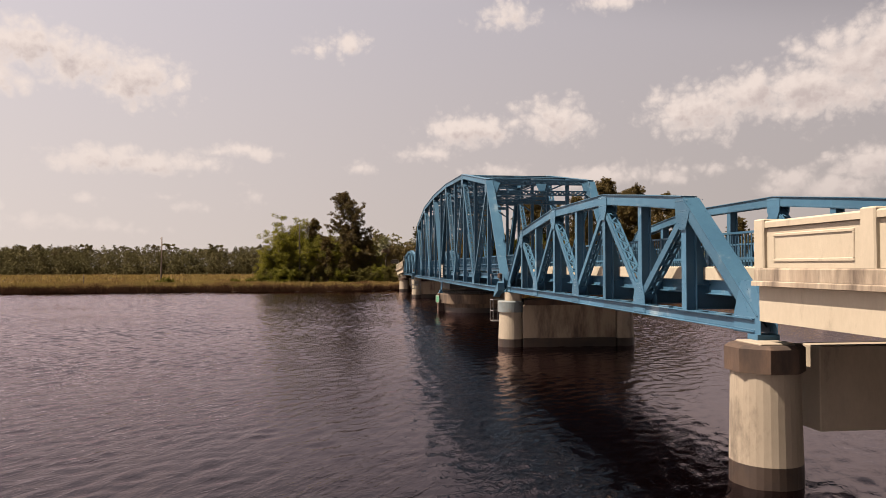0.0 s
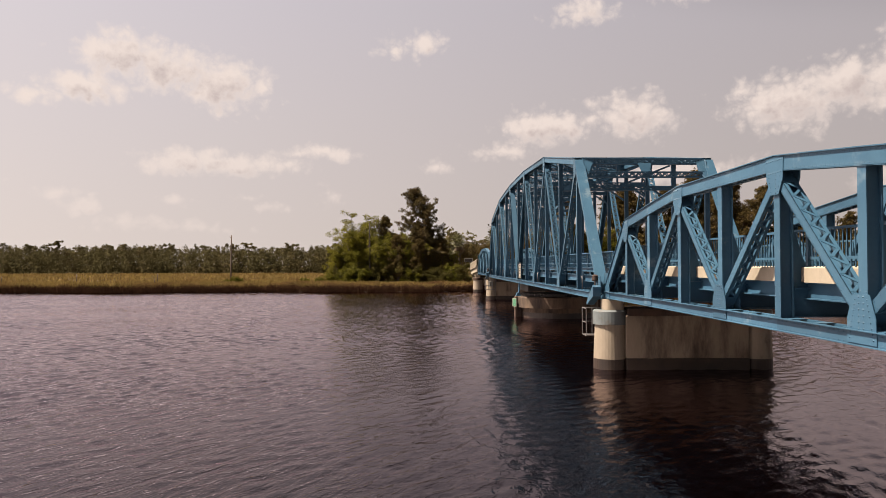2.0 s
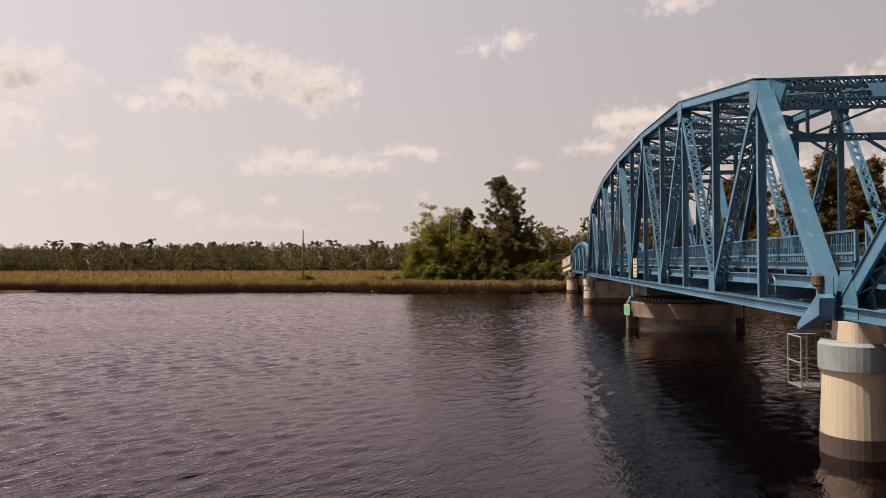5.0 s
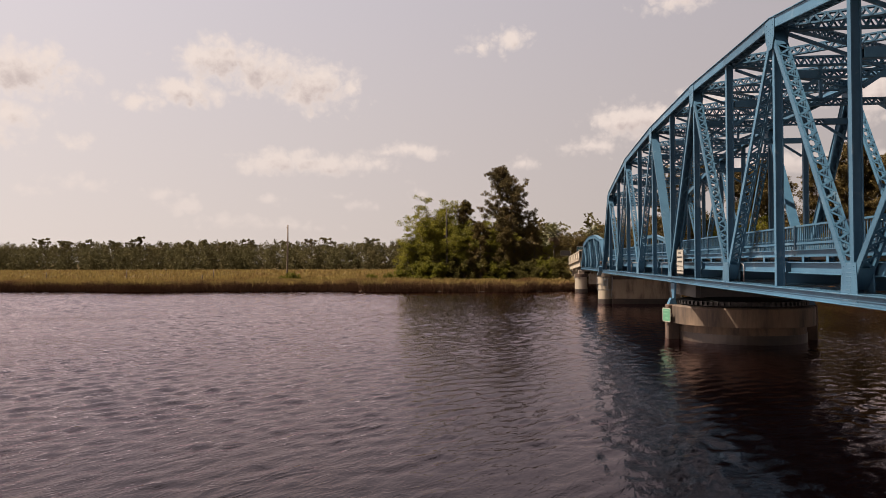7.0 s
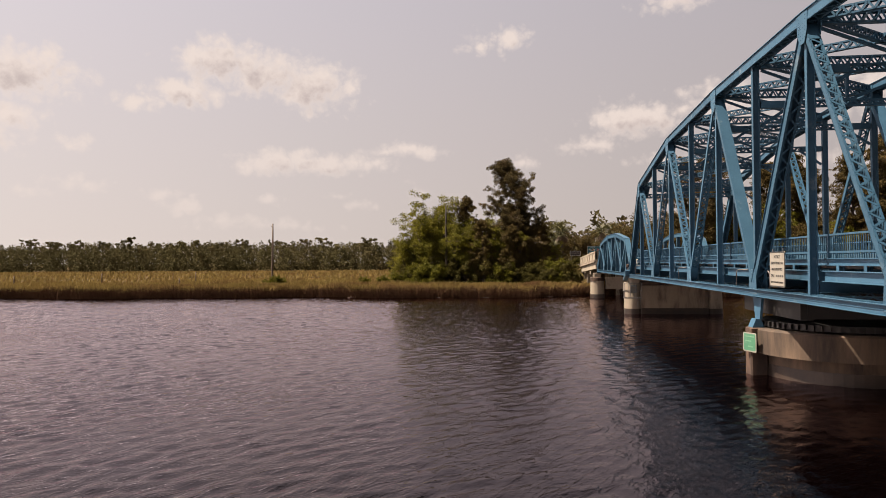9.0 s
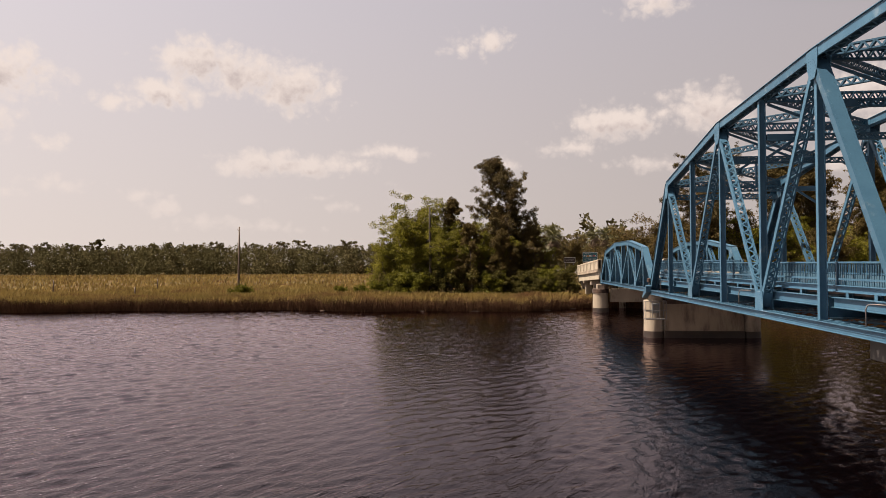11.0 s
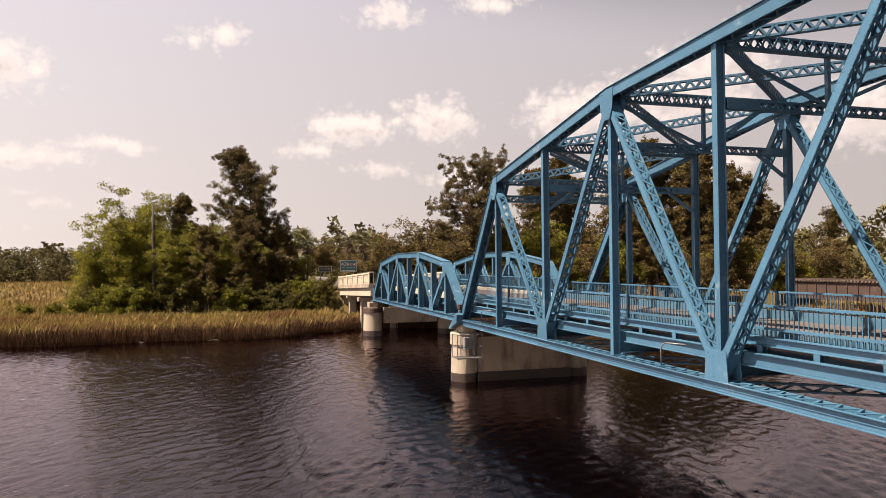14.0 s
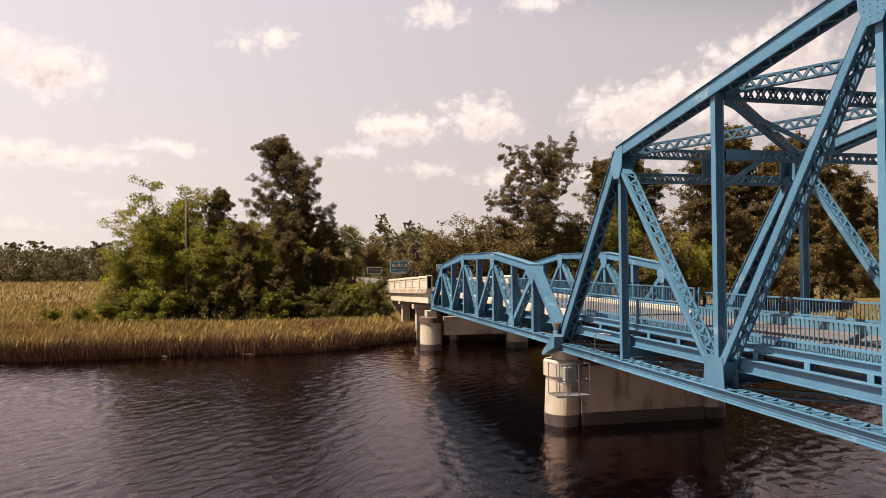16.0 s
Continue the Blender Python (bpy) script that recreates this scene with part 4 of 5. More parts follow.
def column_pier(y, r, top, cap_mat, cap_h=0.62, octagon=True, wall_low=1.3):
    """Two round columns under the trusses, with caps and a wall between."""
    root = thing("pier", "stained cream concrete bridge pier with two round columns", "bridge pier", "bridge piers", at=(XM, y, 0))
    for x in (0.2 - XM, 7.7 - XM):
        g = Geo()
        loft(g, [ring(x, 0, r * 1.06, r * 1.06, 0.5), ring(x, 0, r, r, top - cap_h)])
        part("column", g, PIER, root, smooth=False)
        g = Geo()
        loft(g, [ring(x, 0, r * 1.1, r * 1.1, -2.6), ring(x, 0, r * 1.063, r * 1.063, 0.5)])
        part("wet_base", g, PIER_WET, root, "tide-stained brown foot")
        g = Geo()
        n = 8 if octagon else 32
        rr = r * (1.16 if octagon else 1.1)
        def turned(rad, z):
            o = math.pi / 8 if octagon else 0
            return [(x + rad * math.cos(2 * math.pi * i / n + o), rad * math.sin(2 * math.pi * i / n + o), z) for i in range(n)]
        loft(g, [turned(rr, top - cap_h), turned(rr, top - 0.08), turned(rr - 0.1, top)])
        part("cap", g, cap_mat, root, "dark-stained concrete cap")
        g = Geo()
        g.chamfered(x - 0.42, x + 0.42, -0.55, 0.55, top, 3.24, 0.02)
        part("bearing_block", g, PIER, root)
    g = Geo()
    g.chamfered(XN + 1.1 - XM, XF - 1.1 - XM, -0.42, 0.42, 1.2, top - 0.05, 0.02)
    part("cross_wall", g, PIER, root)
    return root


def wall_pier(y):
    """Full-length wall pier with half-round noses."""
    root = thing("pier", "cream concrete wall pier with rounded noses and dark waterline", "bridge pier", "bridge piers", at=(XM, y, 0))
    half = (XF - XN) / 2 + 0.62
    for x in (-half + 0.8, half - .8):
        g = Geo()
        loft(g, [ring(x, 0, 0.8, 0.85, 0.5), ring(x, 0, 0.73, 0.78, 2.15)])
        part("nose", g, PIER, root)
        g = Geo()
        loft(g, [ring(x, 0, 0.83, 0.88, -2.6), ring(x, 0, 0.805, 0.855, 0.5)])
        part("wet_base", g, PIER_WET, root, "tide-stained brown foot")
        g = Geo()
        loft(g, [ring(x, 0, 0.83, 0.87, 2.15), ring(x, 0, 0.83, 0.87, 2.78), ring(x, 0, 0.77, 0.8, 2.86)])
        part("nose_cap", g, COLLAR if y < 0 else PIER, root, "worn pale blue collar" if y < 0 else "")
        g = Geo()
        loft(g, [ring(x + (0.12 if x < 0 else -0.12), 0, 0.5, 0.7, 2.86, sq=4), ring(x + (0.12 if x < 0 else -0.12), 0, 0.48, 0.68, 3.36, sq=4)])
        part("bearing_block", g, PIER, root)
    g = Geo()
    g.chamfered(-half + 1.4, half - 1.4, -0.72, 0.72, 0.55, 2.6, 0.03)
    part("wall", g, PIER_WALL, root, "wall streaked with dark weather stains")
    g = Geo()
    g.chamfered(-half + 1.4, half - 1.4, -0.8, 0.8, -2.6, 0.55, 0.03)
    part("wet_base", g, PIER_WET, root, "tide-stained brown foot")
    g = Geo()
    g.chamfered(-half + 1.5, half - 1.5, -0.85, 0.85, 2.604, 2.95, 0.03)
    part("seat", g, PIER_STAIN, root)
    return root


column_pier(-YA + 0.1, 0.76, 3.2, PIER_STAIN)
column_pier(YA - 0.2, 0.86, 2.75, PIER_STAIN, 0.5, False)
wall_pier(-PONY0 - 0.3)
wall_pier(PONY0 + 0.3)

drum = thing("pivot_pier", "round rust-streaked concrete pivot pier under the swing span", "bridge pier", at=(XM, 0, 0))
g = Geo()
loft(g, [ring(0, 0, 3.95, 3.95, 0.95, 64), ring(0, 0, 3.95, 3.95, 1.92, 64), ring(0, 0, 3.87, 3.87, 2.0, 64)])
part("drum_cap", g, DRUM, drum, "weather-streaked concrete cap ring")
g = Geo()
loft(g, [ring(0, 0, 3.5, 3.5, 0.5, 64), ring(0, 0, 3.45, 3.45, 0.95, 64)])
part("drum", g, DRUM, drum)
g = Geo()
loft(g, [ring(0, 0, 3.56, 3.56, -2.6, 64), ring(0, 0, 3.52, 3.52, 0.5, 64)])
part("wet_base", g, PIER_WET, drum, "tide-stained brown foot")
for e in (-1, 1):
    g = Geo()
    g.chamfered(e * 3.85 - 0.34, e * 3.85 + 0.34, -0.4, 0.4, -2.6, 2.0, 0.05)
    part("pilaster", g, PIER_STAIN, drum)
    g = Geo()
    g.prism([(e * 3.85 - .25, -0.3, 2.0), (e * 3.85 + .25, -0.3, 2.0), (e * 3.85 + .1, -.3, 2.36), (e * 3.85 - .1, -.3, 2.36)], (0, 0.6, 0))
    part("support_shoe", g, BLUE, drum)

for y in (71.6, 79.6, 84.8):
    root = thing("bent", "grey concrete approach bent of square columns", "bridge pier", "approach bents", at=(XM, y, 0))
    for x in (-3.2, 0, 3.2):
        g = Geo()
        g.chamfered(x - .4, x + .4, -.4, .4, -2.3, 2.95, 0.03)
        part("column", g, PIER, root)
    g = Geo()
    g.chamfered(-3.9, 3.9, -.45, .45, 2.955, 3.35, 0.03)
    part("cap_beam", g, PIER, root)
for y in (-76, -90, -104):
    root = thing("bent", "grey concrete approach bent of square columns", "bridge pier", "approach bents", at=(XM, y, 0))
    for x in (-3.0, 3.0):
        g = Geo()
        g.chamfered(x - .45, x + .45, -.45, .45, -2.4, 3.45, 0.03)
        part("column", g, PIER, root)
    g = Geo()
    g.chamfered(-3.7, 3.7, -.45, .45, 3.455, 3.9, 0.03)
    part("cap_beam", g, PIER, root)
g = Geo()
g.box(0.3, XF - .1, YA + 22.0, YA + 108, 3.3, 4.05)
tagged(part("road", g, ROAD, label="grey approach road on a low bank"), category="road", kind="structure")
g = Geo()
g.box(0.3, XF - .1, -YA - 300, -YA - 50.0, 3.9, 4.77)
tagged(part("road", g, ROAD, label="grey approach road on a low bank"), category="road", kind="structure")


# ---- plants ----
rng = np.random.default_rng(7)


def leaf_mesh(name, clumps, mat, leaf, per, flat=0.75, thin=0.55, burst=0.0):
    """Many small leaf blades. clumps: rows of x, y, z, rx, rz, weight; per: blades for weight 1."""
    cl = np.asarray(clumps, float)
    cnt = np.maximum(6, (per * cl[:, 5]).astype(int))
    idx = np.repeat(np.arange(len(cl)), cnt)
    n = len(idx)
    d = rng.normal(size=(n, 3))
    d /= np.linalg.norm(d, axis=1)[:, None]
    rad = rng.random(n) ** 0.45
    c = cl[idx, :3] + d * rad[:, None] * np.stack([cl[idx, 3], cl[idx, 3], cl[idx, 4]], 1)
    a = rng.normal(size=(n, 3))
    a[:, 2] *= flat
    a = a / np.linalg.norm(a, axis=1)[:, None] + d * burst
    a /= np.linalg.norm(a, axis=1)[:, None]
    b = np.cross(a, rng.normal(size=(n, 3)))
    b /= np.linalg.norm(b, axis=1)[:, None]
    s = leaf * (0.55 + 0.9 * rng.random(n))[:, None]
    a, b = a * s, b * s * thin
    v = np.stack([c - a - b, c + a, c - a + b], 1).reshape(-1, 3)
    k = 3
    me = bpy.data.meshes.new(name)
    me.vertices.add(len(v))
    me.vertices.foreach_set("co", v.ravel())
    me.loops.add(n * k)
    me.loops.foreach_set("vertex_index", np.arange(n * k))
    me.polygons.add(n)
    me.polygons.foreach_set("loop_start", np.arange(n) * k)
    me.update(calc_edges=True)
    me.materials.append(mat)
    return me


def limb_path(p, d, n, step, wander, lift=0.0):
    p, d = Vector(p), Vector(d).normalized()
    out = [p.copy()]
    for _ in range(n):
        d = (d + Vector(rng.normal(size=3)) * wander + Vector((0, 0, lift))).normalized()
        p = p + d * step
        out.append(p.copy())
    return out


def pine(name, h, label, seed, spread=0.25, bare=0.35, mat=None, dens=1.0, lean=0.0, per_m=2.4, round_top=False, leaf=0.14, tuft=1.0):
    """A tall open pine: straight trunk, crooked level limbs, separate tufts of needles at their ends."""
    global rng
    rng = np.random.default_rng(seed)
    root = thing(name, label, "tree")
    pts = limb_path((0, 0, -0.3), (lean, 0, 1), 12, (h + 0.3) / 12, 0.05)
    top = pts[-1]
    g = Geo()
    g.tube(pts, [max(0.06, 0.015 * h * (1 - i / 13)) for i in range(13)], 8)
    clumps = []
    limbs = int(h * per_m)
    for i in range(limbs):
        f = bare + (0.99 - bare) * (i + rng.random()) / limbs
        base = pts[min(11, int(f * 12))].lerp(pts[min(12, int(f * 12) + 1)], f * 12 % 1)
        u = (f - bare) / (1 - bare)
        shape = (0.55 + 0.75 * u - 1.0 * u ** 3) * 1.15 if round_top else 1.12 * (1 - u ** 4) ** 0.7
        env = spread * h * max(0.2, shape) * (0.35 + 0.75 * rng.random())
        az = (i * 2.4 + rng.random() * 1.3)
        path = limb_path(base, (math.cos(az), math.sin(az), 0.55 * rng.random() - 0.1 + (0.5 * u if round_top else 0.6 * u * u)), 6, env / 6, 0.27, 0.05)
        r0 = 0.0042 * h * (1.2 - 0.6 * u)
        g.tube(path, [r0, r0 * .85, r0 * .7, r0 * .55, r0 * .4, r0 * .28, r0 * .15], 5, False)
        for k, q in enumerate(path[2:]):
            for _ in range(1 + 2 * (k > 0)):
                tw = limb_path(q, (rng.normal(), rng.normal(), 0.3 + 0.8 * rng.normal()), 2, 0.021 * h * (0.5 + rng.random()), 0.35)
                g.tube(tw, [r0 * .35, r0 * .25, r0 * .12], 3, False)
                for e in tw[1:]:
                    r = h * (0.008 + 0.010 * rng.random()) * tuft
                    clumps.append((e.x, e.y, e.z, r * 1.2, r * 0.95, (r / (0.015 * h)) ** 2))
    for _ in range(8):
        o = rng.normal(size=3) * h * 0.02
        clumps.append((top.x + o[0], top.y + o[1], top.z + o[2], h * 0.018, h * 0.015, 0.8))
    part("trunk", g, BARK, root, smooth=True)
    part("crown", leaf_mesh("crown", clumps, mat or LEAF_PINE, leaf, 40 * dens, 0.85, 0.34, 0.4), mat or LEAF_PINE, root)
    return root


def broadleaf(name, h, w, label, seed, mat, leaf=0.2, dens=1.0, low=0.15, category="tree"):
    """An uneven crown on forked limbs: many sprays of leaves with gaps between."""
    global rng
    rng = np.random.default_rng(seed)
    root = thing(name, label, category)
    g = Geo()
    trunk = limb_path((0, 0, -0.3), (rng.normal() * 0.08, rng.normal() * 0.08, 1), 5, h * 0.09, 0.06)
    g.tube(trunk, [0.018 * h * (1.15 - i * 0.13) for i in range(6)], 8)
    clumps = []
    for i in range(max(10, int(h * 1.5))):
        base = trunk[2 + int(rng.random() * 4)]
        az, t = i * 2.4 + rng.random(), rng.random()
        up = 0.1 + 1.7 * t
        ln = math.hypot(w * (1 - 0.4 * t), h * 0.55 * t) * (0.72 + 0.26 * rng.random())
        path = limb_path(base, (math.cos(az), math.sin(az), up), 5, ln / 5, 0.22, 0.03)
        g.tube(path, [0.011 * h, 0.009 * h, 0.006 * h, 0.004 * h, 0.003 * h, 0.001 * h], 5, False)
        for j, q in enumerate(path[2:]):
            for _ in range(3):
                tw = limb_path(q, (rng.normal(), rng.normal(), 0.35 + 0.4 * rng.normal()), 2, w * 0.13 * (0.5 + rng.random()), 0.3)
                g.tube(tw, [0.003 * h, 0.002 * h, 0.001 * h], 3, False)
                for e, big in ((tw[1], 0.8), (tw[2], 1.0)):
                    r = w * (0.085 + 0.085 * rng.random()) * big
                    if e.z > h * low * 0.6:
                        clumps.append((e.x, e.y, e.z, r * 1.15, r * 0.7, (r / (0.15 * w)) ** 2))
    for _ in range(int(20 * w / max(1, h * low * 2 + 2))):
        az = rng.random() * 2 * math.pi
        rr = w * (0.35 + 0.55 * rng.random())
        clumps.append((rr * math.cos(az), rr * math.sin(az), h * (low + 0.3 * rng.random()), w * 0.16, w * 0.12, 1))
    part("trunk", g, BARK, root, smooth=True)
    part("crown", leaf_mesh("crown", clumps, mat, leaf, 27 * dens * max(1, (w / 4) ** 1.2), 0.9, 0.6, 0.3), mat, root)
    return root


def place(ob, x, y, turn=0.0, s=1.0, z=None):
    ob.matrix_basis = pose(x, y, ground_z(x, y) if z is None else z, 0, 0, turn) @ Matrix.Diagonal((s, s, s, 1))


def more(ob, spots, label=""):
    for x, y, turn, s in spots:
        o = copy_thing(ob, pose(x, y, ground_z(x, y), 0, 0, turn))
        o.scale = (s, s, s)
        if label:
            o["label"] = label


# the clump of trees on the marsh point
tall = pine("pine_tree", 22.3, "tall dark pine with open layered crown beside the marsh", 11, 0.26, 0.28, dens=1.9, per_m=2.9, leaf=0.1, tuft=1.15)
place(tall, -9.7, 94)
p2 = pine("pine_tree", 17, "mid-sized brownish pine behind the marsh", 12, 0.27, 0.12, LEAF_OLIVE, 0.85, per_m=3.0, leaf=0.12, tuft=1.3)
place(p2, -8.6, 96, 40, 0.78)
more(p2, [(-17.8, 98, 100, 0.92), (-16, 89, 10, 0.66), (-11.5, 90, 200, 0.6), (-13.2, 95, 290, 0.84), (-5.6, 95, 150, 0.62)])
oak = broadleaf("broadleaf_tree", 14.5, 5.2, "fresh green broadleaf tree with uneven crown", 21, LEAF_OAK, 0.1, dens=2.9)
place(oak, -25.0, 97, 140, 1.24)
more(oak, [(-21.6, 96.5, 60, 1.2), (-27.8, 96, 300, 0.95), (-20, 93, 150, 0.9), (-30.2, 98, 190, 0.8), (-23.5, 93, 20, 0.85), (-14.5, 93.5, 200, 0.85), (-4.6, 99, 30, 0.72), (-16, 100, 250, 1.0)])
bush = broadleaf("bush", 5.0, 3.2, "bright green leafy bush at the edge of the marsh", 31, LEAF_BRIGHT, 0.11, 2.4, 0.05, "bush")
place(bush, -27, 90.5)
more(bush, [(-31, 92, 70, 0.7), (-24.5, 89, 20, 1.0), (-34, 93.5, 120, 0.5), (-12.8, 87.4, 50, 0.95), (-51.5, 88, 0, 0.55), (-53.5, 89, 90, 0.4), (-38, 96, 10, 0.45), (-4.4, 84.6, 30, 0.62), (-3.4, 88.8, 260, 0.95)])
shrub = broadleaf("bush", 6.5, 3.4, "olive shrub at the foot of the trees, leaves coloured dark as if shaded", 32, LEAF_SHADE, 0.11, 2.0, 0.04, "bush")
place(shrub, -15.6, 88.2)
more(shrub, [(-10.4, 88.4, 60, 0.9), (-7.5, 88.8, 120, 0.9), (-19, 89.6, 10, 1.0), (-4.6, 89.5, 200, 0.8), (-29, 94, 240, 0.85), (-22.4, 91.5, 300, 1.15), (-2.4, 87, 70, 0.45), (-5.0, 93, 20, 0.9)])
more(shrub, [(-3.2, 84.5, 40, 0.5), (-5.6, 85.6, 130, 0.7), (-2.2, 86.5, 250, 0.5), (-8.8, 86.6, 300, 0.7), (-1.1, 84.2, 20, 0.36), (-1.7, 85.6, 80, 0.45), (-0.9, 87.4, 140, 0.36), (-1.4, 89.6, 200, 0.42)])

# the wood on the landing beyond the bridge
big = pine("pine_tree", 20.6, "old spreading pine with crooked bare limbs", 13, 0.46, 0.4, LEAF_PINE, 1.6, 0.04, 2.6, True, 0.11, 1.15)
place(big, 18.3, 99, 0, 1.05)
p3 = pine("pine_tree", 20, "tall brown-green pine in the roadside wood", 14, 0.22, 0.3, LEAF_OLIVE, 0.62, per_m=2.4, leaf=0.15, tuft=1.3)
place(p3, 40, 102, 0, 1.1)
more(p3, [(44, 107, 50, 1.2), (48, 99, 90, 1.1), (53, 104, 130, 1.28), (57.5, 98, 200, 1.25), (61.5, 107, 60, 1.38), (65, 99, 10, 1.2), (70, 104, 240, 1.2), (76, 100, 300, 1.1), (82, 103, 20, 0.95), (38, 109, 80, 1.1), (89, 100, 150, 0.85), (50.5, 93, 30, 0.8), (62, 92, 270, 0.85)])
oak2 = broadleaf("broadleaf_tree", 16, 6, "leafy green roadside tree with rounded crown", 22, LEAF_OAK, 0.135, dens=1.5, low=0.08)
place(oak2, 27.5, 101, 0, 0.95)
more(oak2, [(31.5, 99, 40, 0.98), (35, 104, 90, 0.98), (22.5, 97, 130, 0.66), (44.5, 96, 170, 0.85), (28, 93, 210, 0.5), (70, 93, 250, 0.72), (58, 95, 50, 0.6), (36.5, 94.5, 12, 0.55), (78, 95, 12, 0.6)])
oak3 = broadleaf("broadleaf_tree", 13, 5.5, "brownish thick-set tree beside the road", 23, LEAF_OLIVE, 0.13, dens=1.5, low=0.06)
place(oak3, 13.5, 100, 0, 1.15)
more(oak3, [(10.9, 104, 200, 0.85), (21.5, 100, 140, 1.2), (25.5, 101, 20, 1.25), (16.5, 96.5, 80, 1.0), (18.5, 97, 40, 0.85), (24, 94, 80, 0.6), (40, 95, 240, 0.95), (52, 97, 120, 1.1), (33, 94, 160, 0.7), (47, 103, 10, 1.25), (56, 91, 310, 0.75), (63, 95, 200, 0.95), (16, 112, 60, 0.95), (22, 108, 100, 1.05), (74, 95, 20, 0.95), (67, 91, 90, 0.7), (13.2, 122, 30, 0.95), (13, 134, 230, 1.0), (12.5, 146, 80, 1.0), (85, 95, 20, 0.9),
            (-7.5, 116, 0, 0.5), (-7, 126, 90, 0.55), (-8, 138, 0, 0.6), (2, 178, 50, 0.85), (9, 182, 80, 0.9), (-6, 165, 10, 0.8), (14, 160, 310, 0.85)])
p4 = pine("pine_tree", 18, "pine among palms at the roadside", 15, 0.26, 0.35, LEAF_PINE, 0.62, per_m=2.2, leaf=0.15, tuft=1.3)
place(p4, -6.5, 128, 0, 0.55)
more(p4, [(-9, 142, 60, 0.6), (15, 148, 60, 0.72), (11.5, 126, 190, 0.6), (26, 106, 10, 0.85), (58, 110, 140, 1.2), (68, 109, 60, 1.1), (79, 108, 80, 1.0)])


def marsh():
    """Reed blades: thick along the water, thinner inland."""
    global rng
    rng = np.random.default_rng(5)
    bx, by, bh, dark = [], [], [], []
    for x0, x1, d0, d1, n in ((-75, 40, 0.5, 5, 62000), (-75, 40, 5, 22, 50000), (-150, -75, 0.3, 8, 22000), (-150, -75, 8, 40, 20000), (40, 140, -0.6, 14, 16000), (-90, 0, 22, 80, 30000), (-300, -100, 0, 60, 22000), (-420, -20, 40, 270, 36000)):
        x = x0 + (x1 - x0) * rng.random(n)
        y = np.array([bank_y(v) for v in x]) + d0 + (d1 - d0) * rng.random(n)
        k = ~((x > -1.5) & (x < 9.5) & (y > 74)) & ~((y > 87) & (x > -30))
        x, y = x[k], y[k]
        tone = np.array([noise.noise((a * 0.15, b * 0.15, 3.0)) for a, b in zip(x, y)])
        bx.append(x), by.append(y), bh.append((1.25 + 0.55 * rng.random(len(x)) + 0.55 * tone) * np.where(y > np.array([bank_y(v) for v in x]) + 18, 0.75, 1.0))
    x, y, h = np.concatenate(bx), np.concatenate(by), np.concatenate(bh)
    n = len(x)
    far = np.clip((np.abs(x) + (y - 66)) / 60, 1, 2.6) * np.where(y > 112, 2.2, 1.0)
    az = rng.random(n) * 2 * math.pi
    wdt = (0.022 + 0.02 * rng.random(n)) * far
    lean = rng.normal(size=(n, 2)) * 0.22 * h[:, None] + np.array([0.12, 0.02]) * h[:, None]
    base = np.stack([x, y, np.full(n, -0.15)], 1)
    side = np.stack([np.cos(az) * wdt, np.sin(az) * wdt, np.zeros(n)], 1)
    mid = base + np.concatenate([lean * 0.35, (h * 0.6)[:, None] + 0.15], 1)
    tip = base + np.concatenate([lean, (h + 0.15)[:, None]], 1)
    v = np.stack([base - side, base + side, mid + side * 0.8, tip], 1).reshape(-1, 3)
    me = bpy.data.meshes.new("marsh_grass")
    me.vertices.add(len(v))
    me.vertices.foreach_set("co", v.ravel())
    me.loops.add(n * 4)
    me.loops.foreach_set("vertex_index", np.arange(n * 4))
    me.polygons.add(n)
    me.polygons.foreach_set("loop_start", np.arange(n) * 4)
    me.update(calc_edges=True)
    me.materials.append(GRASS)
    tagged(new("marsh_grass", me), "straw and green marsh grass standing along the water", "grass", kind="stuff")



def stalks():
    """Red-brown stems crowded at the water's edge."""
    rg = np.random.default_rng(6)
    n = 120000
    x = -110 + 165 * rg.random(n)
    y = np.array([bank_y(v) for v in x]) - 0.8 + 2.6 * rg.random(n) ** 1.3
    k = ~((x > -1.2) & (x < 9.2) & (y > 75))
    x, y = x[k], y[k]
    n = len(x)
    h = (0.55 + 1.15 * rg.random(n) ** 1.3) * (1 + 0.35 * np.array([noise.noise((v * 0.5, 7.0, 0.0)) for v in x]))
    az = rg.random(n) * 2 * math.pi
    w = 0.022 + 0.02 * rg.random(n)
    base = np.stack([x, y, np.full(n, -0.15)], 1)
    side = np.stack([np.cos(az) * w, np.sin(az) * w, np.zeros(n)], 1)
    tip = base + np.concatenate([rg.normal(size=(n, 2)) * 0.3 * h[:, None], (h + 0.15)[:, None]], 1)
    v = np.stack([base - side, base + side, tip], 1).reshape(-1, 3)
    me = bpy.data.meshes.new("marsh_stalks")
    me.from_pydata(v.tolist(), [], np.arange(n * 3).reshape(-1, 3).tolist())
    me.materials.append(GRASS_DARK)
    tagged(new("marsh_stalks", me), "red-brown reed stems crowded at the water's edge", "reeds", kind="stuff")


stalks()
marsh()


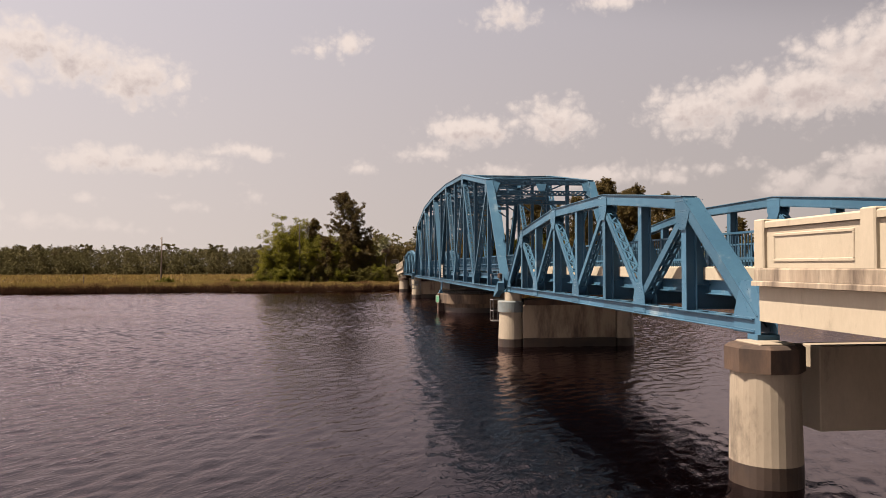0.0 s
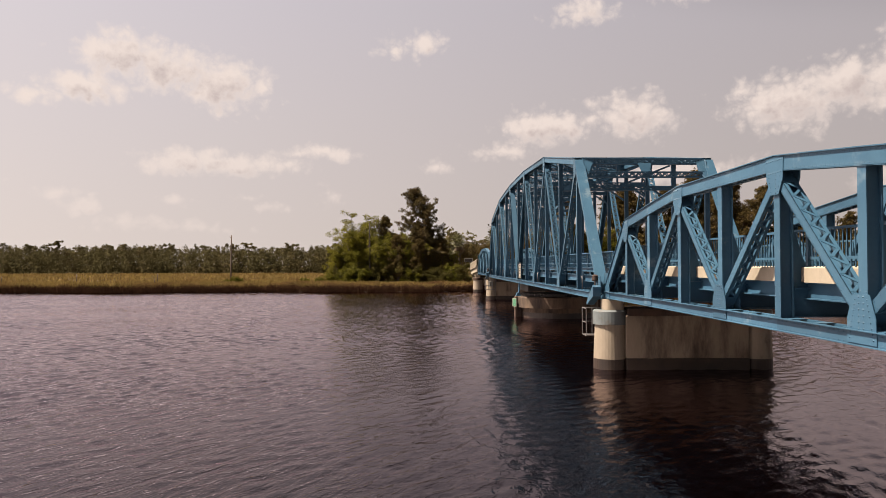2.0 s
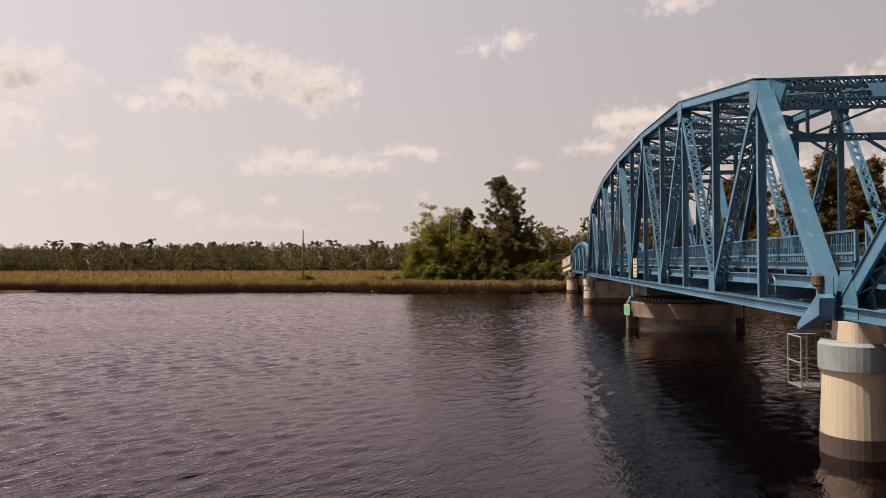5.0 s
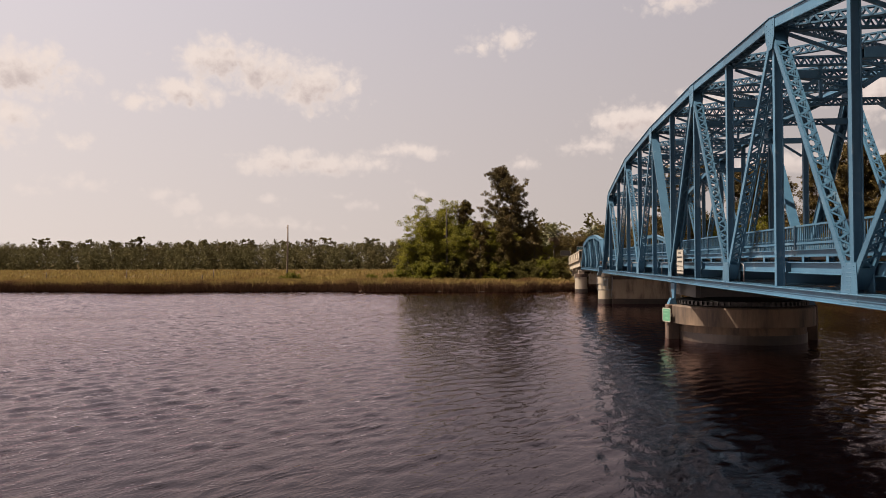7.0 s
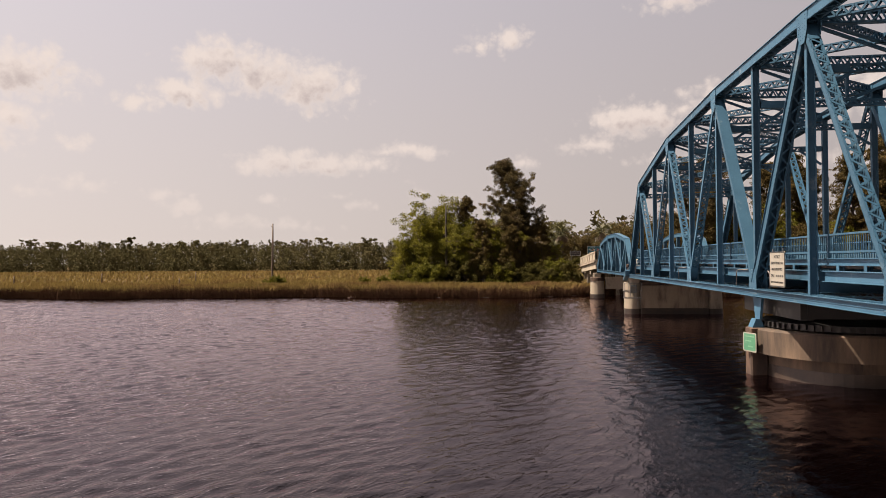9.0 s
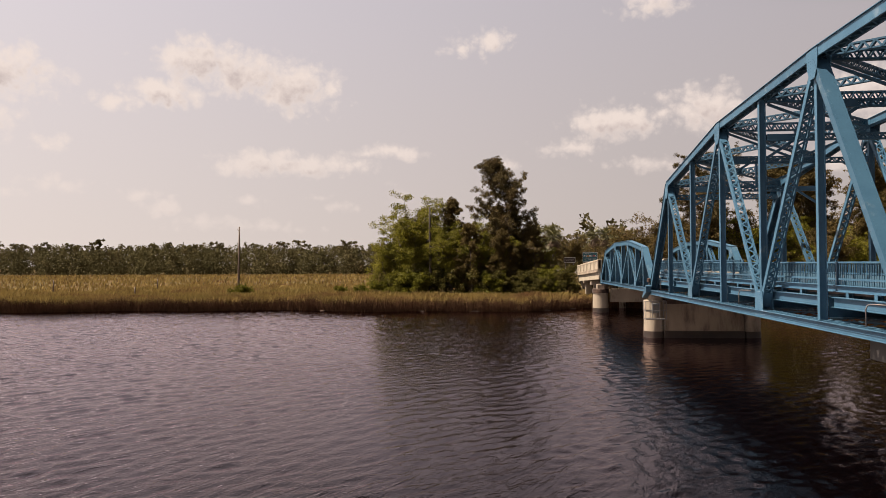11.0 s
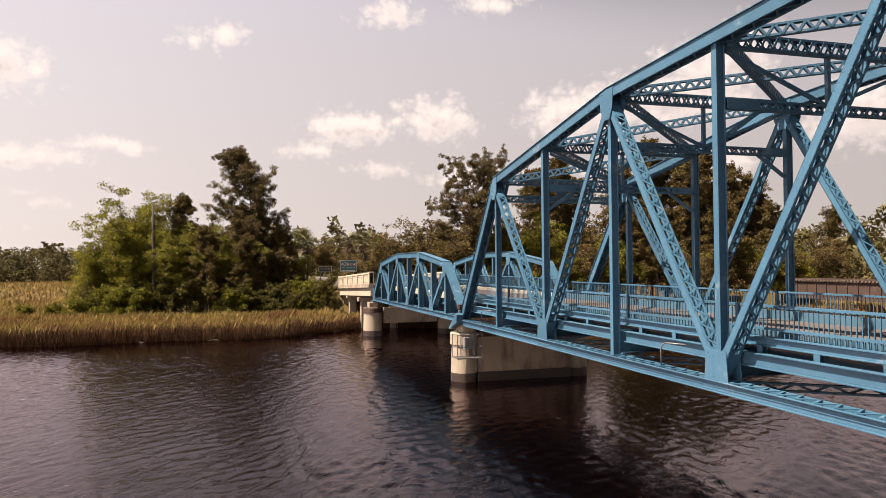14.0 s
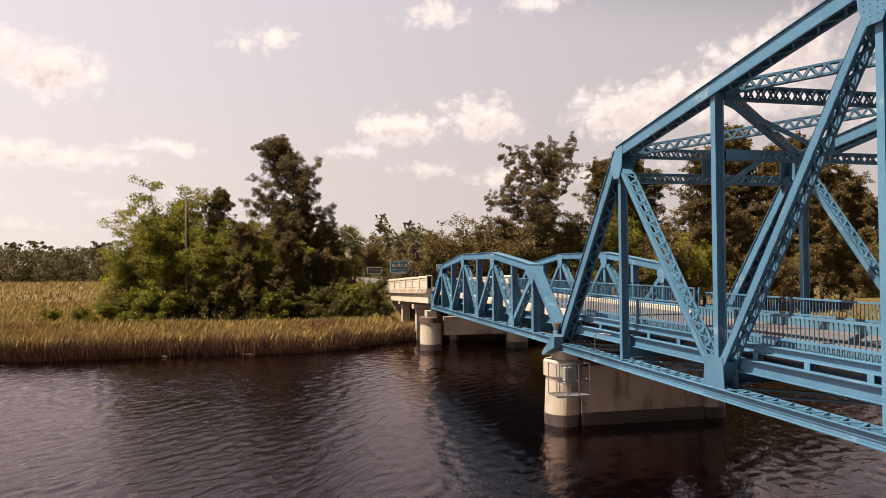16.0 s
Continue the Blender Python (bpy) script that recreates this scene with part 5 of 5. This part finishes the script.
def far_wood():
    """Woods across the marsh, as a ragged belt of crowns."""
    global rng
    rng = np.random.default_rng(9)
    clumps = []
    for i in range(1900):
        x = -700 + 760 * rng.random()
        y = 330 + 70 * rng.random() + 0.06 * abs(x + 150)
        h = 13.0 + 4.5 * rng.random() ** 2 + 3.0 * noise.noise((x * 0.013, 1, 1)) + (y - 330) * 0.045
        r = 2.7 + 1.9 * rng.random()
        tilt = rng.normal(size=2) * 0.5
        for k in range(6):
            f = (k + rng.random() * 0.6) / 6
            wide = r * math.sin(math.pi * (0.22 + 0.7 * f)) * (0.75 + 0.4 * rng.random())
            clumps.append((x + tilt[0] * k * 0.3 + rng.normal() * r * 0.4, y + tilt[1] * k * 0.3 + rng.normal() * r * .4, 0.3 + h * (0.06 + 0.86 * f), wide, h * 0.1, 0.9))
    # flat-topped pines standing clear of the rest
    for i in range(60):
        x, y = -600 + 640 * rng.random(), 325 + 60 * rng.random()
        h = 15.5 + 4.5 * rng.random()
        for k in range(7):
            clumps.append((x + rng.normal() * 1.9, y + rng.normal() * 1.5, h * (0.78 + 0.18 * rng.random()), 0.8 + 0.5 * rng.random(), 0.5, 0.9))
        for k in range(4):
            clumps.append((x, y, h * (0.5 + 0.09 * k), 0.25, h * 0.06, 0.3))
    me = leaf_mesh("far_wood", clumps, LEAF_FAR, 0.46, 42, 0.9, 0.6)
    tagged(new("far_wood", me), "distant belt of mixed green woodland across the marsh", "woods", kind="stuff")
    clumps = []
    for i in range(420):
        x = -260 + 620 * rng.random()
        y = 190 + 110 * rng.random()
        if -80 < x < -35 and y < 230:
            continue
        if x < -35:
            continue
        h = 11 + 9 * rng.random()
        r = 2.6 + 2 * rng.random()
        for k in range(5):
            f = k / 4
            clumps.append((x + rng.normal() * r * 0.5, y + rng.normal() * r * .5, 0.8 + h * (0.1 + 0.8 * f), r * (1.2 - 0.5 * f), h * 0.13, 1.0))
    for i in range(300):
        x, y = 130 + 300 * rng.random(), -40 + 220 * rng.random()
        h = 13 + 7 * rng.random()
        r = 2.6 + 2 * rng.random()
        for k in range(5):
            f = k / 4
            clumps.append((x + rng.normal() * r * 0.5, y + rng.normal() * r * .5, 0.8 + h * (0.1 + 0.8 * f), r * (1.2 - 0.5 * f), h * 0.13, 1.0))
    # unseen belt behind the camera, added to block bright sky from the south
    for i in range(420):
        x, y = -260 + 520 * rng.random(), -140 - 70 * rng.random()
        if abs(x - XM) < 9:
            continue
        h = 15 + 8 * rng.random()
        r = 3.2 + 2 * rng.random()
        for k in range(5):
            f = k / 4
            clumps.append((x + rng.normal() * r * 0.5, y + rng.normal() * r * .5, 1.0 + h * (0.08 + 0.84 * f), r * (1.2 - 0.5 * f), h * 0.13, 1.0))
    me = leaf_mesh("back_wood", clumps, LEAF_FAR, 0.8, 34, 0.9)
    tagged(new("back_wood", me), "dense mixed woods on the banks, with an added unseen belt screening the southern sky", "woods", kind="stuff")


far_wood()

# poles and posts in the marsh
g = Geo()
g.tube([(0, 0, -1), (0.04, 0, 4), (0.1, 0.03, 8), (0.12, 0.05, 11.6)], [0.2, 0.18, 0.15, 0.11], 10)
g.tube([(0.1, 0, 10.9), (-0.25, 0, 11.3)], [0.05, 0.02], 6)
pole = part("wooden_pole", g, POLE, label="old leaning wooden pole in the marsh", smooth=True)
pole["category"] = "pole"
pole.location = (-54, 93, 0.3)
g = Geo()
g.tube([(0, 0, -1), (0.02, 0, 6), (-0.05, 0.0, 11), (-0.08, 0, 14.3)], [0.26, 0.23, 0.19, 0.12], 10)
snag = part("dead_trunk", g, DEAD_WOOD, label="bare dead trunk among the green trees", smooth=True)
snag["category"] = "tree"
snag.location = (-22.3, 90.5, 0.3)
for x, y, h in ((-98, 112, 2.6), (-80, 118, 2.7), (-70, 90, 1.9), (-112, 104, 2.2)):
    g = Geo()
    g.tube([(0, 0, -.5), (0.03, 0, h * .6), (0.05, 0.02, h)], [0.13, 0.12, 0.1], 8)
    o = part("wooden_post", g, POLE, label="short weathered wooden post in the marsh", smooth=True)
    tagged(o, category="post", group="marsh posts")
    o.location = (x, y, 0.3)


# ---- palms by the far road ----
PALM = material("palm_fronds", (0.085, 0.080, 0.028), (0.058, 0.056, 0.022), 0.6, 0.6, island=0.35, trans=0.2)
PALM_DEAD = material("dead_palm_fronds", (0.14, 0.092, 0.055), (0.10, 0.066, 0.042), 0.6, 0.8, island=0.35)


def palm(h, seed):
    r = random.Random(seed)
    root = thing("palm_tree", "cabbage palm with green fan head over hanging dead fronds", "tree", "roadside palms")
    g = Geo()
    g.tube([(0, 0, -0.4), (0.1, 0, h * 0.5), (0.05, 0.1, h)], [0.24, 0.2, 0.17], 9)
    part("trunk", g, BARK, root, smooth=True)
    for nm, mat, n, lo, hi, ln in (("crown", PALM, 34, -0.35, 1.2, 1.7), ("dead_skirt", PALM_DEAD, 26, -1.5, -0.7, 1.6)):
        g = Geo()
        for _ in range(n):
            az, el = r.random() * 2 * math.pi, lo + (hi - lo) * r.random()
            d = Vector((math.cos(az) * math.cos(el), math.sin(az) * math.cos(el), math.sin(el)))
            base = Vector((0.05, 0.1, h)) + d * 0.7
            s = d.cross(Vector((0, 0, 1))).normalized()
            for k in range(-4, 5):
                tip = base + (d * (1 - 0.06 * abs(k)) + s * (k * 0.2)).normalized() * ln * (0.75 + 0.3 * r.random()) - Vector((0, 0, 0.35 * r.random() + 0.1 * abs(k)))
                w = s * 0.05
                g.add([base - w, base + w, base.lerp(tip, 0.55) + w * 1.3, tip, base.lerp(tip, 0.55) - w * 1.3], [(0, 1, 2, 3, 4)])
            g.bar((0.05, 0.1, h - 0.1), base, 0.03, 0.03)
        part(nm, g, mat, root)
    return root


pa = palm(7.5, 3)
place(pa, -1.5, 112)
for i, (x, y, s) in enumerate(((-2.2, 118, 0.95), (-0.9, 124, 1.1), (-2.5, 131, 1.05), (-1.0, 137, 1.15), (9.6, 108, 0.95), (10.4, 115, 1.05), (9.5, 121, 1.1), (10.8, 128, 1.0), (9.3, 136, 1.15), (-3.4, 106, 0.85), (12.0, 104, 0.9))):
    o = copy_thing(pa, pose(x, y, ground_z(x, y), 0, 0, 57 * i))
    o.scale = (s, s, s)


# ---- signs ----
def words(text, size, mat, parent, m, name="lettering", bold=0.0):
    cu = bpy.data.curves.new(name, "FONT")
    cu.body, cu.size, cu.align_x, cu.align_y, cu.extrude, cu.offset = text, size, "CENTER", "CENTER", 0.003, bold
    tmp = bpy.data.objects.new("tmp_text", cu)
    me = bpy.data.meshes.new_from_object(tmp)
    bpy.data.objects.remove(tmp)
    me.materials.clear()
    me.materials.append(mat)
    ob = new(name, me)
    ob.parent = parent
    ob.matrix_basis = m
    return ob


def board(name, label, category, w, h, mat, border=None):
    """A sign board facing -y about its own origin, with rounded corners and a rim."""
    root = thing(name, label, category)
    def slab(w, h, r, y, t):
        pts = []
        for cx, cz, a0 in ((w / 2 - r, h / 2 - r, 0), (-w / 2 + r, h / 2 - r, 90), (-w / 2 + r, -h / 2 + r, 180), (w / 2 - r, -h / 2 + r, 270)):
            pts += [(cx + r * math.cos(radians(a0 + k * 30)), y, cz + r * math.sin(radians(a0 + k * 30))) for k in range(4)]
        g = Geo()
        g.prism(pts, (0, t, 0))
        return g
    part("panel", slab(w, h, 0.07, 0, 0.02), mat, root)
    if border:
        g = slab(w, h, 0.07, -0.004, 0.003)
        part("rim", g, border, root)
        part("face", slab(w - 0.1, h - 0.1, 0.05, -0.008, 0.003), mat, root)
    return root


def bars(root, rows, mat, y=-0.012):
    for x, z, w, h in rows:
        g = Geo()
        g.box(x - w / 2, x + w / 2, y - 0.003, y, z - h / 2, z + h / 2)
        part("bar", g, mat, root)


notice = board("notice_sign", "weathered white notice board on the swing span's lower chord", "sign", 1.6, 1.36, WHITE, BLACK)
for txt, z, s in (("NOTICE", 0.48, 0.17), ("DRAW OPENED ON", 0.24, 0.14), ("48 HOUR NOTICE", 0.0, 0.14), ("DEPT OF TRANSPORTATION", -0.5, 0.1)):
    words(txt, s, BLACK, notice, pose(0, -0.014, z, 90, 0, 0))
words("CALL", 0.17, BLACK, notice, pose(-0.45, -0.014, -0.25, 90, 0, 0))
bars(notice, [(0.0 + i * 0.2, -0.25, 0.12, 0.08) for i in range(4)], BLACK)
notice.matrix_basis = pose(-0.14, -3.3, 4.5, 0, 0, -90)
g = Geo()
for x in (-0.55, 0.55):
    g.box(x - 0.02, x + 0.02, 0.022, 0.06, -0.62, 0.8)
part("sign_bracket", g, GALV, notice)

gauge = board("clearance_board", "green clearance board with pale faded figures on the pivot pier", "sign", 0.85, 0.8, GREEN, WHITE)
bars(gauge, [(0, 0.24, 0.6, 0.05), (-0.1, 0.05, 0.4, 0.05), (0.05, -0.18, 0.3, 0.06)], material("faded_figures", (0.10, 0.24, 0.15), rough=0.6))
gauge.matrix_basis = pose(-0.32, -0.45, 1.4, 0, 0, -70)
g = Geo()
g.box(-0.1, 0.1, 0.022, 0.3, -0.1, 0.1)
part("sign_bracket", g, GALV, gauge)

RED = material("red_lettering", (0.6, 0.06, 0.05), rough=0.5)
ORANGE = material("orange_lettering", (0.75, 0.33, 0.05), rough=0.5)
PALE = material("pale_lettering", (0.75, 0.75, 0.72), rough=0.5)
flor = board("welcome_sign", "dark teal welcome sign with white and orange letters on posts", "sign", 2.5, 1.75, TEAL, PALE)
words("Welcome to", 0.2, PALE, flor, pose(-0.35, -0.014, 0.6, 90, 0, 0))
for i, (ch, mt) in enumerate(zip("FLORIDA", (PALE, PALE, ORANGE, PALE, PALE, RED, PALE))):
    words(ch, 0.46, mt, flor, pose(-0.93 + i * 0.31, -0.014, 0.2, 90, 0, 0), bold=0.012)
words("THE SUNSHINE STATE", 0.2, PALE, flor, pose(0, -0.014, -0.32, 90, 0, 0))
bars(flor, [(0, -0.7, 2.0, 0.07)], PALE)
flor.location = (4.0, 104, 6.7)
g = Geo()
for x in (-0.8, 0.8):
    g.box(x - 0.05, x + 0.05, 0.025, 0.1, -3.2, 0.8)
part("sign_post", g, GALV, flor)
flor.location.z = 6.7
dark = board("entry_sign", "dark brown sign with thin pale border and faint lettering", "sign", 1.95, 0.9, BROWN, PALE)
words("FLORIDA", 0.4, WHITE, dark, pose(0, -0.014, 0, 90, 0, 0))
dark.location = (0.5, 104, 6.25)
g = Geo()
for x in (-0.7, 0.7):
    g.box(x - 0.05, x + 0.05, 0.025, 0.1, -2.7, 0.4)
part("sign_post", g, GALV, dark)
county = board("county_sign", "small green road sign on a post beside the approach", "sign", 0.95, 0.75, GREEN, PALE)
bars(county, [(0, 0.13, 0.7, 0.1), (0, -0.12, 0.6, 0.1)], PALE)
county.location = (6.75, 90, 6.7)
g = Geo()
g.box(-0.04, 0.04, 0.025, 0.1, -2.9, 0.3)
part("sign_post", g, GALV, county)


# ---- pier ladders, lamps, conduits ----
def cage(y, e):
    """Pipe cage with a grated landing beside a pier nose, on the side of the swing span."""
    root = thing("access_cage", "rusty grey pipe cage with grated landing on the pier", "platform", "pier access cages", at=(-0.05, y, 0))
    x0, x1 = -0.55, 0.95
    y0, y1 = 0.0, e * 0.95
    for x in (x0, x0 + 0.5, x0 + 1.0, x1):
        for yy in (y0, y1):
            g = Geo()
            g.tube([(x, yy, 1.5), (x, yy, 2.85)], [0.025, 0.025], 6)
            part("post", g, GALV, root)
    for z in (2.15, 2.85):
        g = Geo()
        for a, b in (((x0, y1, z), (x1, y1, z)), ((x0, y0, z), (x0, y1, z)), ((x1, y0, z), (x1, y1, z))):
            g.tube([a, b], [0.024, 0.024], 6)
        part("rail", g, GALV, root)
    g = Geo()
    for i in range(14):
        x = x0 + (x1 - x0) * i / 13
        g.bar((x, y0, 1.5), (x, y1, 1.5), 0.02, 0.05)
    g.bar((x0, y0, 1.5), (x1, y0, 1.5), 0.03, 0.06)
    g.bar((x0, y1, 1.5), (x1, y1, 1.5), 0.03, 0.06)
    part("landing", g, GALV, root)
    g = Geo()
    for x in (0.55, 0.85):
        g.tube([(x, y1, 1.5), (x, y1, 0.75)], [0.02, 0.02], 6)
    for i in range(3):
        g.tube([(0.55, y1, 1.3 - 0.25 * i), (0.85, y1, 1.3 - .25 * i)], [0.015, 0.015], 6)
    part("ladder", g, GALV, root)
    g = Geo()
    g.chamfered(0.05, 0.6, min(y0 + e * .1, y0 + e * .4), max(y0 + e * .1, y0 + e * .4), 1.95, 2.65, 0.02)
    part("control_box", g, COLLAR, root, "grey-blue control box")
    return root


cage(PONY0 - 0.55, -1)
cage(-PONY0 + 0.55, 1)
for e in (-1, 1):
    root = thing("navigation_lamp", "rusty red navigation lantern on the span's end", "lamp", "navigation lamps", at=(-0.15, e * (6 * P - 0.25), 4.0))
    g = Geo()
    g.tube([(0, 0, -0.1), (0, 0, 0.22)], [0.05, 0.05], 8)
    part("stem", g, GALV, root)
    g = Geo()
    g.tube([(0, 0, 0.22), (0, 0, 0.27), (0, 0, 0.5), (0, 0, 0.56)], [0.1, 0.16, 0.16, 0.06], 12)
    part("lantern", g, RUST, root)
    root = thing("conduit", "grey bent conduit pipe rising over the bottom chord", "pipe", "chord conduits")
    for y in (e * 31.0, e * 2.2, e * 14.2):
        g = Geo()
        y2 = y - e * 0.9
        g.tube([(-0.05, y, 3.7), (-0.05, y, 4.25), (-0.05, y - e * 0.1, 4.38), (-0.05, y - e * .25, 4.42), (0.2, y2, 4.42)], [0.022] * 5, 8)
        part("pipe", g, GALV, root, smooth=True)

# bright blocks of driftwood at the foot of the reeds
for i, (x, y) in enumerate(((-21, 0), (-14.5, 0), (-6, 0), (-33, 0), (-2.5, 0))):
    g = Geo()
    g.tube([(-0.5, 0, 0.02), (0, 0.06, 0.07), (0.6, -0.03, 0.03)], [0.04, 0.07, 0.03], 7)
    o = part("driftwood", g, POLE, label="pale driftwood stick lying at the waterline", smooth=True)
    tagged(o, category="driftwood", group="driftwood at the bank")
    o.matrix_basis = pose(x, bank_y(x) - 0.9, 0, 0, 0, 20 * i - 40)


# ---- rusted railway bridge upstream ----
rail = thing("railway_bridge", "rusted steel plate-girder railway bridge with tied deck", "bridge")
for i in range(9):
    y1 = 72 - i * 19
    for x in (56.5, 59.5):
        g = Geo()
        g.box(x - 0.02, x + 0.02, y1 - 18.8, y1, 2.2, 4.3)
        for z in (2.2, 4.3):
            g.box(x - 0.2, x + 0.2, y1 - 18.8, y1, z - 0.03, z + 0.03)
        for k in range(13):
            y = y1 - 18.7 + k * 18.6 / 12
            g.box(x - 0.14, x + 0.14, y - 0.03, y + 0.03, 2.22, 4.28)
        part("girder", g, RUST, rail)
    g = Geo()
    for k in range(38):
        y = y1 - 18.7 + k * 0.5
        g.box(56.2, 59.8, y - 0.11, y + 0.11, 4.34, 4.5)
    part("tie_deck", g, POLE, rail)["kind"] = "stuff"
    for x in (57.3, 58.7):
        g = Geo()
        g.box(x - 0.04, x + 0.04, y1 - 19, y1, 4.5, 4.65)
        part("rail", g, RUST, rail)
    g = Geo()
    g.chamfered(56, 60, y1 - 19.6, y1 - 18.2, -2.4, 2.15, 0.05)
    part("rail_pier", g, PIER, rail)
g = Geo()
g.prism([(54.5, 72.2, -0.6), (61.5, 72.2, -0.6), (60.5, 72.2, 2.6), (55.5, 72.2, 2.6)], (0, 7, 0))
tagged(part("railway_bank", g, GROUND, label="reddish stony railway bank"), category="embankment", kind="structure")
